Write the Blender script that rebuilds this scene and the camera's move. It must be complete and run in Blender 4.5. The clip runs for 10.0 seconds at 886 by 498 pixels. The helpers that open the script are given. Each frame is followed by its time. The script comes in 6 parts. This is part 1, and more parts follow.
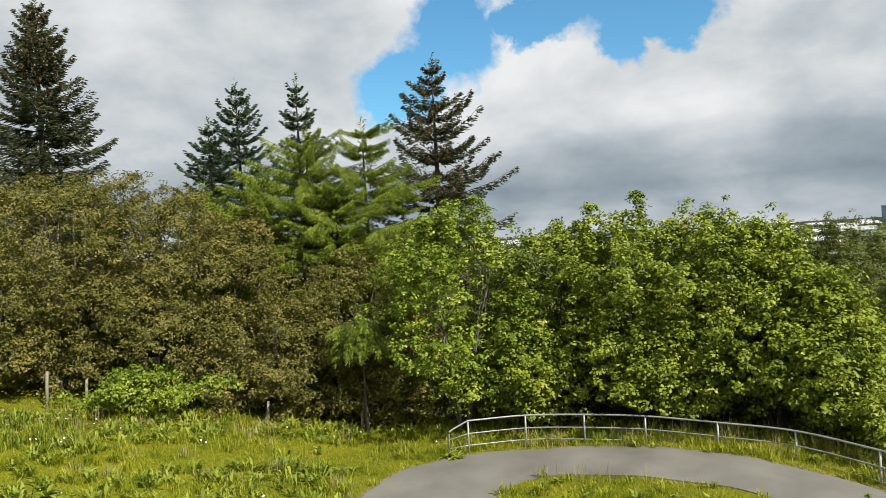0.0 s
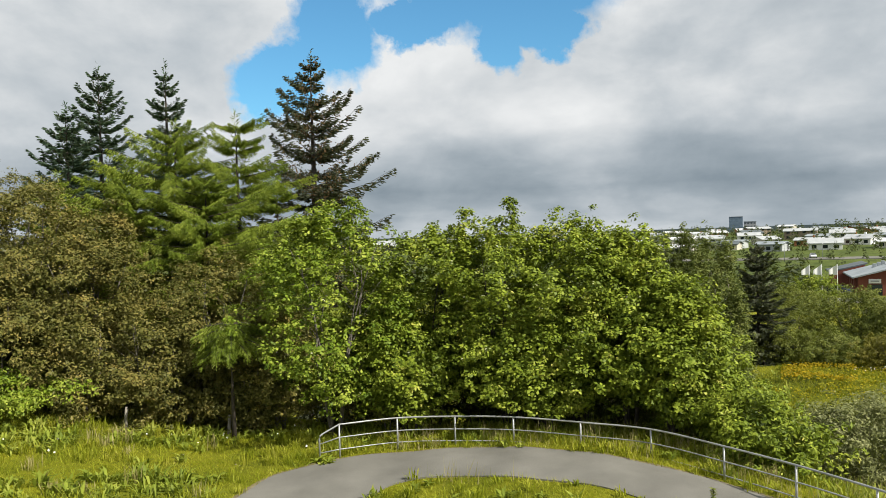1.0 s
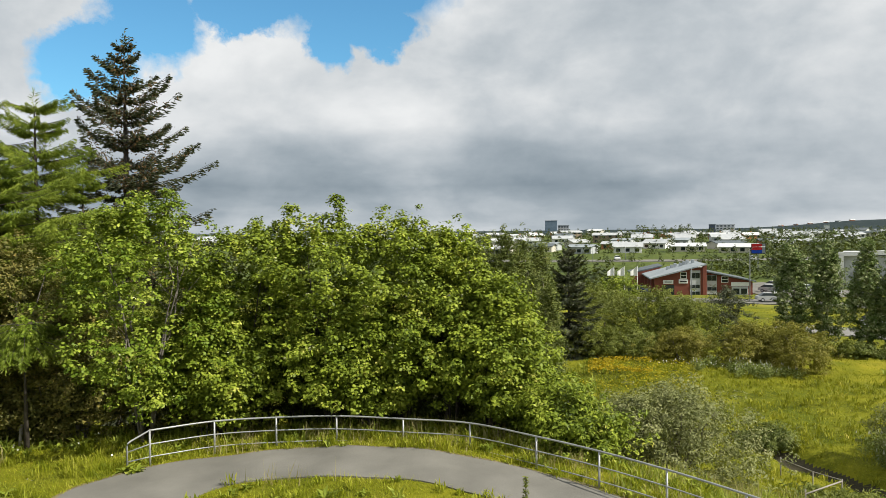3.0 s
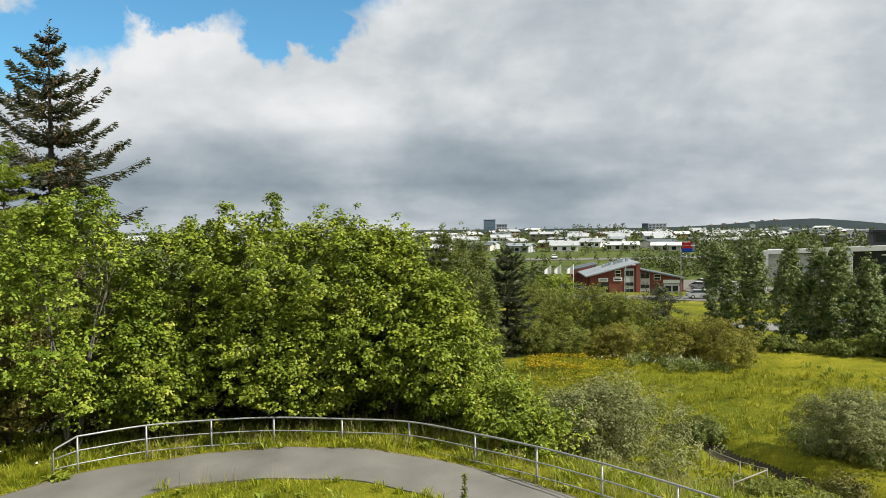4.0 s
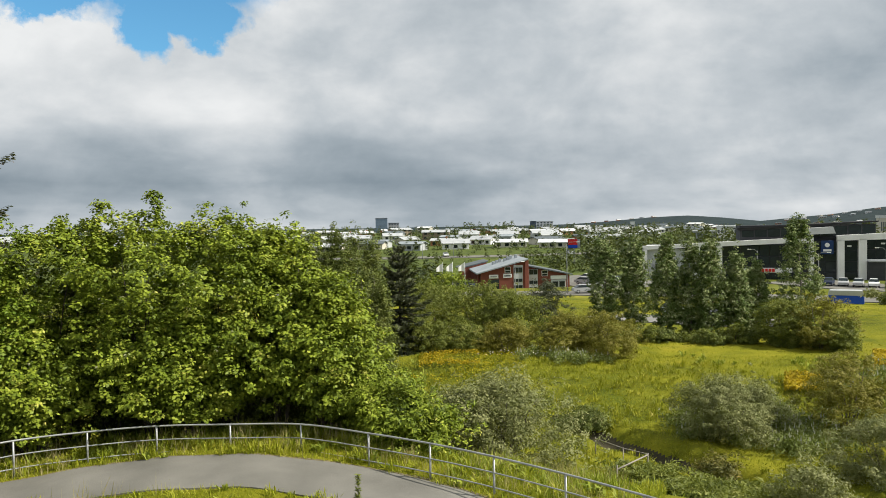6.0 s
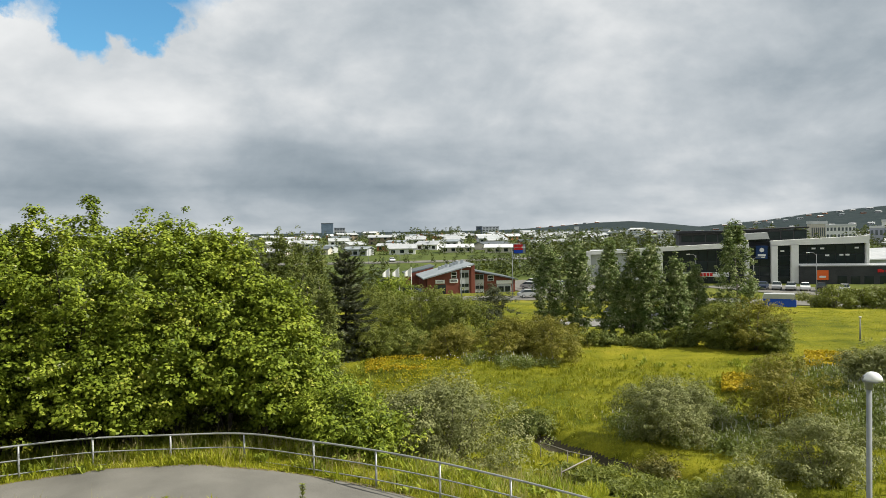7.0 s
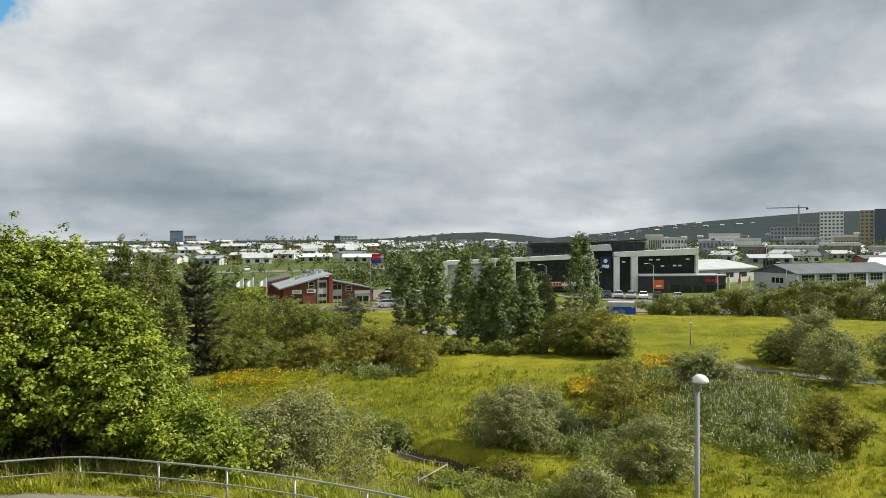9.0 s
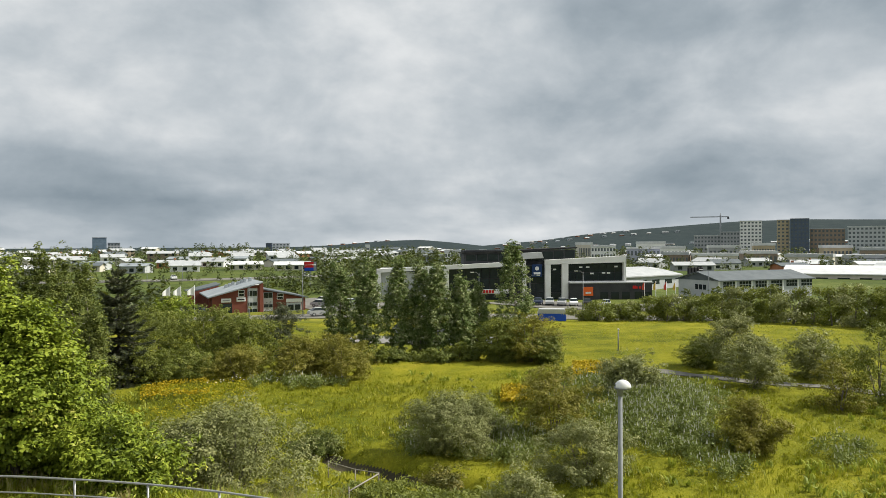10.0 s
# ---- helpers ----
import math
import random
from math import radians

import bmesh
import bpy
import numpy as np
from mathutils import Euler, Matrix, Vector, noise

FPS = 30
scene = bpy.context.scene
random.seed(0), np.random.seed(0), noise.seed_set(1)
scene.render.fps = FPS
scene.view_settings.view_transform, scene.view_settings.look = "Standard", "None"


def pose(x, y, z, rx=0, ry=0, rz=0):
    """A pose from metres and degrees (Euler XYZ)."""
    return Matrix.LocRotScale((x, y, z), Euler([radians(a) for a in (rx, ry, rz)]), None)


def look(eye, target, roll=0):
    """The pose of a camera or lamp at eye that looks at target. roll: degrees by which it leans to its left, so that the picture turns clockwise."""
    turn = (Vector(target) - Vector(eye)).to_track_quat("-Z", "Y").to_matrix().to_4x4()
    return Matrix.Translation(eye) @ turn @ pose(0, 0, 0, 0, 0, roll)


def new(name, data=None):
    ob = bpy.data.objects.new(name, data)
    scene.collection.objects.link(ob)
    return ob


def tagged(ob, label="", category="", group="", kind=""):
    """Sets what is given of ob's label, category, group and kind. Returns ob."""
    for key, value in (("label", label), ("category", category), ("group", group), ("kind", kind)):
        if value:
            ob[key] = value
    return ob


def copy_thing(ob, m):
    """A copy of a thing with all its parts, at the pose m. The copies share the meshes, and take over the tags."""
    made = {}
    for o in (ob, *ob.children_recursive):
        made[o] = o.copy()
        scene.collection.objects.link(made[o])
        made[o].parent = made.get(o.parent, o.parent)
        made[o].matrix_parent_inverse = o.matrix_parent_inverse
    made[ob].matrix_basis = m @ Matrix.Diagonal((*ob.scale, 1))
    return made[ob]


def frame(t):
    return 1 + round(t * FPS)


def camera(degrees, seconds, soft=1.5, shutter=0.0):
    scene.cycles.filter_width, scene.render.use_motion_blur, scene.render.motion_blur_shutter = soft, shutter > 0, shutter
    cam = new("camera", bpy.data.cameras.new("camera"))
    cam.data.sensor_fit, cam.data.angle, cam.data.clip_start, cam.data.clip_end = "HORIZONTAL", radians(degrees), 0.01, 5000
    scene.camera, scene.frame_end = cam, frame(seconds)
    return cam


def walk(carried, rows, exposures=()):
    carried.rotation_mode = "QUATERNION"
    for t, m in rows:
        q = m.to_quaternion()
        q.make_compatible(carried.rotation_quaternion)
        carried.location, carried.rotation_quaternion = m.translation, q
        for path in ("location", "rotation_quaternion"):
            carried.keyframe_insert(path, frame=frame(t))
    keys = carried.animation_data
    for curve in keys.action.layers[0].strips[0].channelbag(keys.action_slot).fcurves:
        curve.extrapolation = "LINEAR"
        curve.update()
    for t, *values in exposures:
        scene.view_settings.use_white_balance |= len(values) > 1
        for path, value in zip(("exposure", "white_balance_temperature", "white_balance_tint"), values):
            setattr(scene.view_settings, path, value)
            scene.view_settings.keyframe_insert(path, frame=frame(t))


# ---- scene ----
cam = camera(61.63, 10.0, soft=0.75)
EYE = 6.35  # the eye above the path at the bend
# seconds, eye x, y, z past the start, yaw, pitch, roll
ROWS = [
    (0.0, -0.000, -0.000, -0.000, 0.00, -0.62, -3.33),
    (0.5, -0.001, 0.032, 0.062, -4.59, -0.97, -2.79),
    (1.0, 0.017, 0.067, 0.068, -9.53, -1.05, -1.89),
    (1.5, 0.026, 0.066, 0.067, -13.93, -0.80, -1.32),
    (2.0, 0.042, 0.076, 0.061, -17.43, -0.75, -1.05),
    (2.5, 0.052, 0.110, 0.050, -20.19, -1.14, -0.77),
    (4.0, 0.061, 0.100, 0.036, -27.49, -1.57, -0.63),
    (4.5, 0.051, 0.069, 0.035, -29.48, -1.57, -0.55),
    (5.0, 0.062, 0.138, 0.038, -31.75, -1.82, -0.52),
    (5.5, 0.112, 0.151, 0.021, -33.77, -1.88, -0.80),
    (7.0, 0.109, 0.115, 0.053, -39.92, -1.48, -0.92),
    (7.5, 0.124, 0.109, 0.072, -42.08, -1.31, -0.74),
    (8.0, 0.126, 0.108, 0.072, -44.94, -1.17, -0.52),
    (8.5, 0.118, 0.108, 0.078, -48.11, -0.93, -0.29),
    (9.0, 0.114, 0.098, 0.075, -50.81, -0.85, -0.35),
    (9.5, 0.140, 0.068, 0.083, -52.94, -0.63, -0.31),
    (10.0, 0.168, 0.018, 0.091, -55.91, -0.29, -0.26),
]


def view(x, y, z, yaw, pitch, roll):
    eye = Vector((x, y, z + EYE))
    a, b = radians(yaw), radians(pitch)
    return look(eye, eye + Vector((-math.sin(a) * math.cos(b), math.cos(a) * math.cos(b), math.sin(b))), roll)


walk(cam, [(t, view(*row)) for t, *row in ROWS])

# ---- light ----
SUN_AZ, SUN_EL = 136.0, 44.0  # clockwise from +y
sun = new("sun", bpy.data.lights.new("sun", "SUN"))
sun.data.energy, sun.data.angle, sun.data.color = 5.0, radians(0.6), (1.0, 0.95, 0.83)
_a, _e = radians(SUN_AZ), radians(SUN_EL)
SUN_DIR = Vector((math.sin(_a) * math.cos(_e), math.cos(_a) * math.cos(_e), math.sin(_e)))
sun.matrix_world = look(SUN_DIR * 100, (0, 0, 0))
scene.view_settings.exposure = 0.35


class Net:
    """A short way to lay nodes."""

    def __init__(self, tree):
        self.tree = tree
        tree.nodes.clear()

    def node(self, kind, inputs=(), **props):
        n = self.tree.nodes.new(kind)
        for key, value in props.items():
            setattr(n, key, value)
        for key, value in dict(inputs).items():
            if isinstance(value, bpy.types.NodeSocket):
                self.tree.links.new(value, n.inputs[key])
            else:
                n.inputs[key].default_value = value
        return n

    def math(self, op, a, b=0.0, clamp=False):
        return self.node("ShaderNodeMath", {0: a, 1: b}, operation=op, use_clamp=clamp).outputs[0]

    def ramp(self, fac, stops, mode="LINEAR"):
        n = self.node("ShaderNodeValToRGB", {"Fac": fac})
        n.color_ramp.interpolation = mode
        for i, (p, c) in enumerate(stops):
            e = n.color_ramp.elements[i] if i < 2 else n.color_ramp.elements.new(p)
            e.position, e.color = p, (*c, 1) if len(c) == 3 else c
        return n.outputs[0]

    def mix(self, fac, a, b, blend="MIX"):
        n = self.node("ShaderNodeMix", data_type="RGBA", blend_type=blend)
        for key, value in ((0, fac), (6, a), (7, b)):
            if isinstance(value, bpy.types.NodeSocket):
                self.tree.links.new(value, n.inputs[key])
            elif key:
                n.inputs[key].default_value = (*value, 1)
            else:
                n.inputs[key].default_value = value
        return n.outputs[2]

    def noise(self, vec, scale, detail=4.0, rough=0.55, distortion=0.0):
        inputs = {"Scale": scale, "Detail": detail, "Roughness": rough, "Distortion": distortion}
        if vec is not None:
            inputs["Vector"] = vec
        return self.node("ShaderNodeTexNoise", inputs).outputs[0]


def sky():
    world = bpy.data.worlds.new("sky")
    scene.world = world
    world.use_nodes = True
    n = Net(world.node_tree)
    blue = n.node("ShaderNodeTexSky", sky_type="NISHITA", sun_disc=False, sun_elevation=radians(SUN_EL), sun_rotation=radians(SUN_AZ), dust_density=0.6, ozone_density=2.2).outputs[0]
    way = n.node("ShaderNodeTexCoord").outputs["Generated"]
    sep = n.node("ShaderNodeSeparateXYZ", {0: way})
    x, y, z = sep.outputs
    up = n.math("ADD", n.math("MAXIMUM", z, 0.0), 0.2)
    flat = n.node("ShaderNodeCombineXYZ", {0: n.math("DIVIDE", x, up), 1: n.math("DIVIDE", y, up), 2: 0.0}).outputs[0]
    # bearing and height in degrees, ruffled so that the gaps have torn edges
    ruffle = n.node("ShaderNodeTexNoise", {"Vector": way, "Scale": 15.0, "Detail": 8.0, "Roughness": 0.62})
    torn = n.node("ShaderNodeVectorMath", {0: ruffle.outputs[1], 1: (0.5, 0.5, 0.5)}, operation="SUBTRACT").outputs[0]
    tx, ty, _ = n.node("ShaderNodeSeparateXYZ", {0: torn}).outputs
    az = n.math("ADD", n.math("MULTIPLY", n.math("ARCTAN2", x, y), 57.296), n.math("MULTIPLY", tx, 5.5))
    el = n.math("ADD", n.math("MULTIPLY", n.math("ARCSINE", z), 57.296), n.math("MULTIPLY", ty, 5.5))
    hole = None
    for a0, e0, ra, re in ((1.8, 15.2, 3.9, 4.4), (-2.4, 12.0, 4.0, 3.2), (14.5, 19.6, 11.0, 5.6), (14.6, 14.6, 2.3, 3.4), (18.6, 15.0, 3.6, 2.2), (8.0, 16.0, 4.6, 2.0)):
        da = n.math("DIVIDE", n.math("SUBTRACT", az, a0), ra)
        de = n.math("DIVIDE", n.math("SUBTRACT", el, e0), re)
        d = n.math("SUBTRACT", 1.0, n.math("SQRT", n.math("ADD", n.math("MULTIPLY", da, da), n.math("MULTIPLY", de, de))))
        hole = d if hole is None else n.math("MAXIMUM", hole, d)
    cover = n.math("SUBTRACT", 1.0, n.math("MULTIPLY", n.math("ADD", hole, 0.02), 3.4, clamp=True), clamp=True)
    # cloud bodies: wide banks, lumps and grey undersides
    banks = n.noise(flat, 0.6, 5.0, 0.52, 0.15)
    lumps = n.noise(flat, 2.0, 6.0, 0.5, 0.1)
    squat = n.node("ShaderNodeVectorMath", {0: way, 1: (1.0, 1.0, 1.6)}, operation="MULTIPLY").outputs[0]
    soft = n.noise(squat, 4.4, 7.0, 0.54, 0.2)
    puff = n.noise(squat, 13.0, 6.0, 0.55, 0.3)
    shade = n.math("ADD", n.math("MULTIPLY", banks, 0.6), n.math("ADD", n.math("MULTIPLY", lumps, 0.2), n.math("ADD", n.math("MULTIPLY", soft, 0.74), n.math("MULTIPLY", puff, 0.17))))
    low = n.math("SUBTRACT", 1.0, n.math("DIVIDE", n.math("ABSOLUTE", n.math("SUBTRACT", n.math("MULTIPLY", n.math("ARCSINE", z), 57.296), 3.4)), 4.6), clamp=True)
    east = n.math("DIVIDE", n.math("SUBTRACT", az, 36.0), 22.0, clamp=True)
    shade = n.math("SUBTRACT", shade, n.math("MULTIPLY", low, n.math("SUBTRACT", 0.34, n.math("MULTIPLY", east, 0.30))))
    thick = n.math("DIVIDE", n.math("SUBTRACT", az, 25.0), 60.0, clamp=True)
    shade = n.math("SUBTRACT", shade, n.math("MULTIPLY", thick, n.math("ADD", 0.04, n.math("MULTIPLY", n.math("DIVIDE", el, 16.0, clamp=True), 0.22))))
    cloud = n.ramp(shade, [(0.42, (0.235, 0.290, 0.335)), (0.60, (0.36, 0.415, 0.46)), (0.76, (0.53, 0.575, 0.61)), (0.90, (0.72, 0.745, 0.76)), (1.02, (0.84, 0.855, 0.86))])
    air = n.node("ShaderNodeVectorMath", {0: blue, 1: (0.080, 0.142, 0.155)}, operation="MULTIPLY").outputs[0]
    colour = n.mix(cover, air, cloud)
    back = n.node("ShaderNodeBackground", {"Color": colour, "Strength": 0.79})
    n.node("ShaderNodeOutputWorld", {"Surface": back.outputs[0]})


sky()

# ---- materials ----


def surface(name, colour, rough=0.8, bump=0.0, metal=0.0, spec=0.3, bump_scale=60.0):
    """colour: a function of the net that gives the base colour socket, or a plain colour."""
    m = bpy.data.materials.new(name)
    m.use_nodes = True
    n = Net(m.node_tree)
    where = n.node("ShaderNodeTexCoord").outputs["Object"]
    col = colour(n, where) if callable(colour) else (*colour, 1)
    inputs = {"Base Color": col, "Roughness": rough, "Metallic": metal, "Specular IOR Level": spec}
    if bump:
        inputs["Normal"] = n.node("ShaderNodeBump", {"Strength": 1.0, "Distance": bump, "Height": n.noise(where, bump_scale, 5.0, 0.65)}).outputs[0]
    b = n.node("ShaderNodeBsdfPrincipled", inputs)
    n.node("ShaderNodeOutputMaterial", {"Surface": b.outputs[0]})
    return m


def mottled(c1, c2, scale=2.0, c3=None, fine=40.0):
    """Two or three colours at two scales."""
    def go(n, where):
        f = n.math("ADD", n.math("MULTIPLY", n.noise(where, scale, 4.0), 0.65), n.math("MULTIPLY", n.noise(where, fine, 3.0), 0.35))
        stops = [(0.36, c1), (0.64, c2)] if c3 is None else [(0.34, c1), (0.5, c2), (0.66, c3)]
        return n.ramp(f, stops)
    return go


def foliage(name, stops, light=0.35, rough=0.5, patch=0.9):
    """Leaves: each its own shade, with some light passing through."""
    m = bpy.data.materials.new(name)
    m.use_nodes = True
    n = Net(m.node_tree)
    rnd = n.node("ShaderNodeNewGeometry").outputs["Random Per Island"]
    where = n.node("ShaderNodeTexCoord").outputs["Object"]
    f = n.math("ADD", n.math("MULTIPLY", rnd, 0.42), n.math("MULTIPLY", n.noise(where, patch, 4.0, 0.6), 1.5))
    f = n.math("SUBTRACT", f, 0.46)
    col = n.ramp(f, stops)
    b = n.node("ShaderNodeBsdfPrincipled", {"Base Color": col, "Roughness": rough, "Specular IOR Level": 0.16})
    t = n.node("ShaderNodeBsdfTranslucent", {"Color": n.mix(0.5, col, (0.30, 0.34, 0.02), "MIX")})
    mix = n.node("ShaderNodeMixShader", {0: light, 1: b.outputs[0], 2: t.outputs[0]})
    n.node("ShaderNodeOutputMaterial", {"Surface": mix.outputs[0]})
    return m


def ground_colour(n, where):
    sep = n.node("ShaderNodeSeparateXYZ", {0: where})
    wide = n.noise(where, 0.035, 4.0, 0.6)
    mid = n.noise(where, 0.35, 5.0, 0.6)
    fine = n.noise(where, 6.0, 4.0, 0.7)
    f = n.math("ADD", n.math("MULTIPLY", wide, 0.4), n.math("ADD", n.math("MULTIPLY", mid, 0.35), n.math("MULTIPLY", fine, 0.25)))
    grass = n.ramp(f, [(0.38, (0.045, 0.056, 0.006)), (0.46, (0.122, 0.132, 0.009)), (0.55, (0.205, 0.200, 0.013)), (0.64, (0.29, 0.25, 0.025))])
    lush = n.math("MULTIPLY", n.math("SUBTRACT", n.noise(where, 0.11, 5.0, 0.65, 0.8), 0.5), 5.0, clamp=True)
    grass = n.mix(n.math("MULTIPLY", lush, 0.55), grass, (0.055, 0.085, 0.008))
    # dark hill heath, its blue-grey tint standing in for distance haze
    hazy_heath = n.ramp(f, [(0.38, (0.016, 0.027, 0.030)), (0.55, (0.028, 0.041, 0.043)), (0.68, (0.055, 0.068, 0.062))])
    town = n.ramp(f, [(0.40, (0.045, 0.068, 0.018)), (0.55, (0.100, 0.125, 0.030)), (0.66, (0.17, 0.18, 0.06))])
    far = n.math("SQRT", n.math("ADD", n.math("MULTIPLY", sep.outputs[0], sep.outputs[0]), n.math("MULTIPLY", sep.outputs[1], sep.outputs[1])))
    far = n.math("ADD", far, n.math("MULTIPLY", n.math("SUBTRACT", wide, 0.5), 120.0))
    col = n.mix(n.math("DIVIDE", n.math("SUBTRACT", far, 130.0), 60.0, clamp=True), grass, town)
    return n.mix(n.math("DIVIDE", n.math("SUBTRACT", far, 660.0), 200.0, clamp=True), col, hazy_heath)


MAT = {
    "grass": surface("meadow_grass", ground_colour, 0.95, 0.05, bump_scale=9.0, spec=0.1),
    "asphalt": surface("asphalt", mottled((0.140, 0.135, 0.120), (0.205, 0.197, 0.176), 0.7, None, 90.0), 0.9, 0.004, bump_scale=150.0, spec=0.2),
    "steel": surface("galvanised_steel", mottled((0.30, 0.31, 0.31), (0.46, 0.47, 0.47), 3.0), 0.55, 0, 0.55),
    "bark": surface("bark", mottled((0.10, 0.085, 0.07), (0.23, 0.21, 0.18), 4.0), 0.9, 0.01),
    "dark_bark": surface("dark_bark", mottled((0.045, 0.036, 0.03), (0.10, 0.085, 0.07), 4.0), 0.9, 0.01),
    "rowan": foliage("broad_green_leaves", [(0.1, (0.055, 0.086, 0.011)), (0.45, (0.165, 0.220, 0.020)), (0.75, (0.315, 0.372, 0.042)), (1.0, (0.62, 0.57, 0.14))], 0.15),
    "sycamore": foliage("bright_leaves", [(0.1, (0.058, 0.104, 0.010)), (0.5, (0.165, 0.235, 0.018)), (1.0, (0.48, 0.52, 0.09))], 0.16),
    "birch": foliage("brownish_small_leaves", [(0.1, (0.050, 0.060, 0.012)), (0.5, (0.150, 0.145, 0.036)), (0.8, (0.260, 0.215, 0.060)), (1.0, (0.42, 0.31, 0.08))], 0.15),
    "larch": foliage("larch_needles", [(0.1, (0.074, 0.115, 0.014)), (0.5, (0.185, 0.250, 0.026)), (1.0, (0.42, 0.46, 0.08))], 0.18),
    "spruce": foliage("spruce_needles", [(0.1, (0.028, 0.038, 0.022)), (0.6, (0.085, 0.097, 0.054)), (1.0, (0.19, 0.18, 0.105))], 0.1),
    "blue_spruce": foliage("blue_spruce_needles", [(0.1, (0.035, 0.065, 0.042)), (0.6, (0.085, 0.135, 0.085)), (1.0, (0.16, 0.21, 0.14))], 0.15),
    "cone": foliage("spruce_cones", [(0.1, (0.07, 0.045, 0.022)), (1.0, (0.19, 0.12, 0.055))], 0.05),
    "olive": foliage("olive_leaves", [(0.1, (0.072, 0.096, 0.018)), (0.6, (0.175, 0.200, 0.040)), (1.0, (0.34, 0.345, 0.10))], 0.24),
    "willow": foliage("grey_willow_leaves", [(0.1, (0.095, 0.110, 0.040)), (0.5, (0.225, 0.240, 0.095)), (1.0, (0.40, 0.395, 0.19))], 0.24),
    "brown": foliage("brown_shrub_leaves", [(0.1, (0.092, 0.094, 0.018)), (0.5, (0.215, 0.200, 0.036)), (1.0, (0.35, 0.295, 0.075))], 0.3),
    "poplar": foliage("poplar_leaves", [(0.1, (0.030, 0.058, 0.014)), (0.5, (0.115, 0.170, 0.038)), (1.0, (0.62, 0.63, 0.36))], 0.10),
    "lupine": foliage("lupine_leaves", [(0.1, (0.070, 0.098, 0.022)), (0.6, (0.185, 0.225, 0.060)), (1.0, (0.36, 0.38, 0.14))], 0.2),
    "dark_willow": foliage("dark_willow_leaves", [(0.1, (0.048, 0.068, 0.016)), (0.5, (0.130, 0.160, 0.036)), (1.0, (0.32, 0.34, 0.11))], 0.16),
    "sward": foliage("meadow_blades", [(0.1, (0.115, 0.140, 0.010)), (0.5, (0.270, 0.280, 0.018)), (0.85, (0.41, 0.385, 0.04)), (1.0, (0.54, 0.47, 0.10))], 0.3),
    "blade": foliage("grass_blades", [(0.1, (0.145, 0.185, 0.012)), (0.5, (0.320, 0.350, 0.024)), (0.85, (0.47, 0.45, 0.06)), (1.0, (0.60, 0.53, 0.18))], 0.4),
    "weed": foliage("broad_weeds", [(0.1, (0.120, 0.170, 0.020)), (0.6, (0.290, 0.340, 0.044)), (1.0, (0.50, 0.51, 0.12))], 0.3),
    "straw": foliage("dry_stalks", [(0.1, (0.30, 0.26, 0.09)), (1.0, (0.55, 0.48, 0.24))], 0.4),
    "buttercup": foliage("yellow_flowers", [(0.1, (0.26, 0.25, 0.015)), (0.6, (0.42, 0.36, 0.015)), (1.0, (0.55, 0.46, 0.02))], 0.2),
    "lupine_flower": foliage("lupine_flowers", [(0.1, (0.32, 0.34, 0.24)), (0.6, (0.50, 0.51, 0.43)), (1.0, (0.66, 0.65, 0.64))], 0.2),
    "ragwort": foliage("deep_yellow_flowers", [(0.1, (0.36, 0.29, 0.015)), (1.0, (0.62, 0.44, 0.02))], 0.2),
    "far_green": foliage("distant_leaves", [(0.1, (0.030, 0.044, 0.016)), (0.6, (0.070, 0.090, 0.030)), (1.0, (0.15, 0.17, 0.06))], 0.15),
    "blossom": foliage("faded_blossom", [(0.1, (0.42, 0.42, 0.20)), (1.0, (0.72, 0.70, 0.46))], 0.2),
    # bare earth, coloured extra dark to hold the shade of the stream's hollows
    "earth": surface("shade_dark_earth", mottled((0.022, 0.020, 0.010), (0.060, 0.052, 0.026), 1.5), 0.95, 0.02, bump_scale=12.0),
    "fluff": surface("seed_heads", (0.72, 0.71, 0.64), 0.9),
}

# ---- building helpers ----


def polar(az, d):
    """Plan place at a bearing (degrees clockwise from +y) and a distance from the viewpoint."""
    return d * math.sin(radians(az)), d * math.cos(radians(az))


def step(a, b, v):
    f = np.clip((v - a) / (b - a), 0, 1)
    return f * f * (3 - 2 * f)


RIM_AZ = (-180, -60, -30, -12, 0, 10, 20, 27, 32, 40, 45, 60, 90, 180)
RIM_D = (40, 40, 38, 31, 25, 23.4, 22.3, 21, 19.2, 18.0, 17, 15.5, 14, 14)


def smooth_profile(v, xs, ys):
    xs, ys = np.array(xs, float), np.array(ys, float)
    i = np.clip(np.searchsorted(xs, v) - 1, 0, len(xs) - 2)
    f = np.clip((v - xs[i]) / (xs[i + 1] - xs[i]), 0, 1)
    return ys[i] + (ys[i + 1] - ys[i]) * f * f * (3 - 2 * f)


# the little stream, upstream first
STREAM = [polar(a, d) for a, d in ((44.6, 46.0), (45.3, 43.2), (47.4, 42.6), (49.0, 40.9), (50.6, 39.8), (52.3, 38.8), (54.0, 37.7), (56.1, 36.6), (58.0, 35.4))]


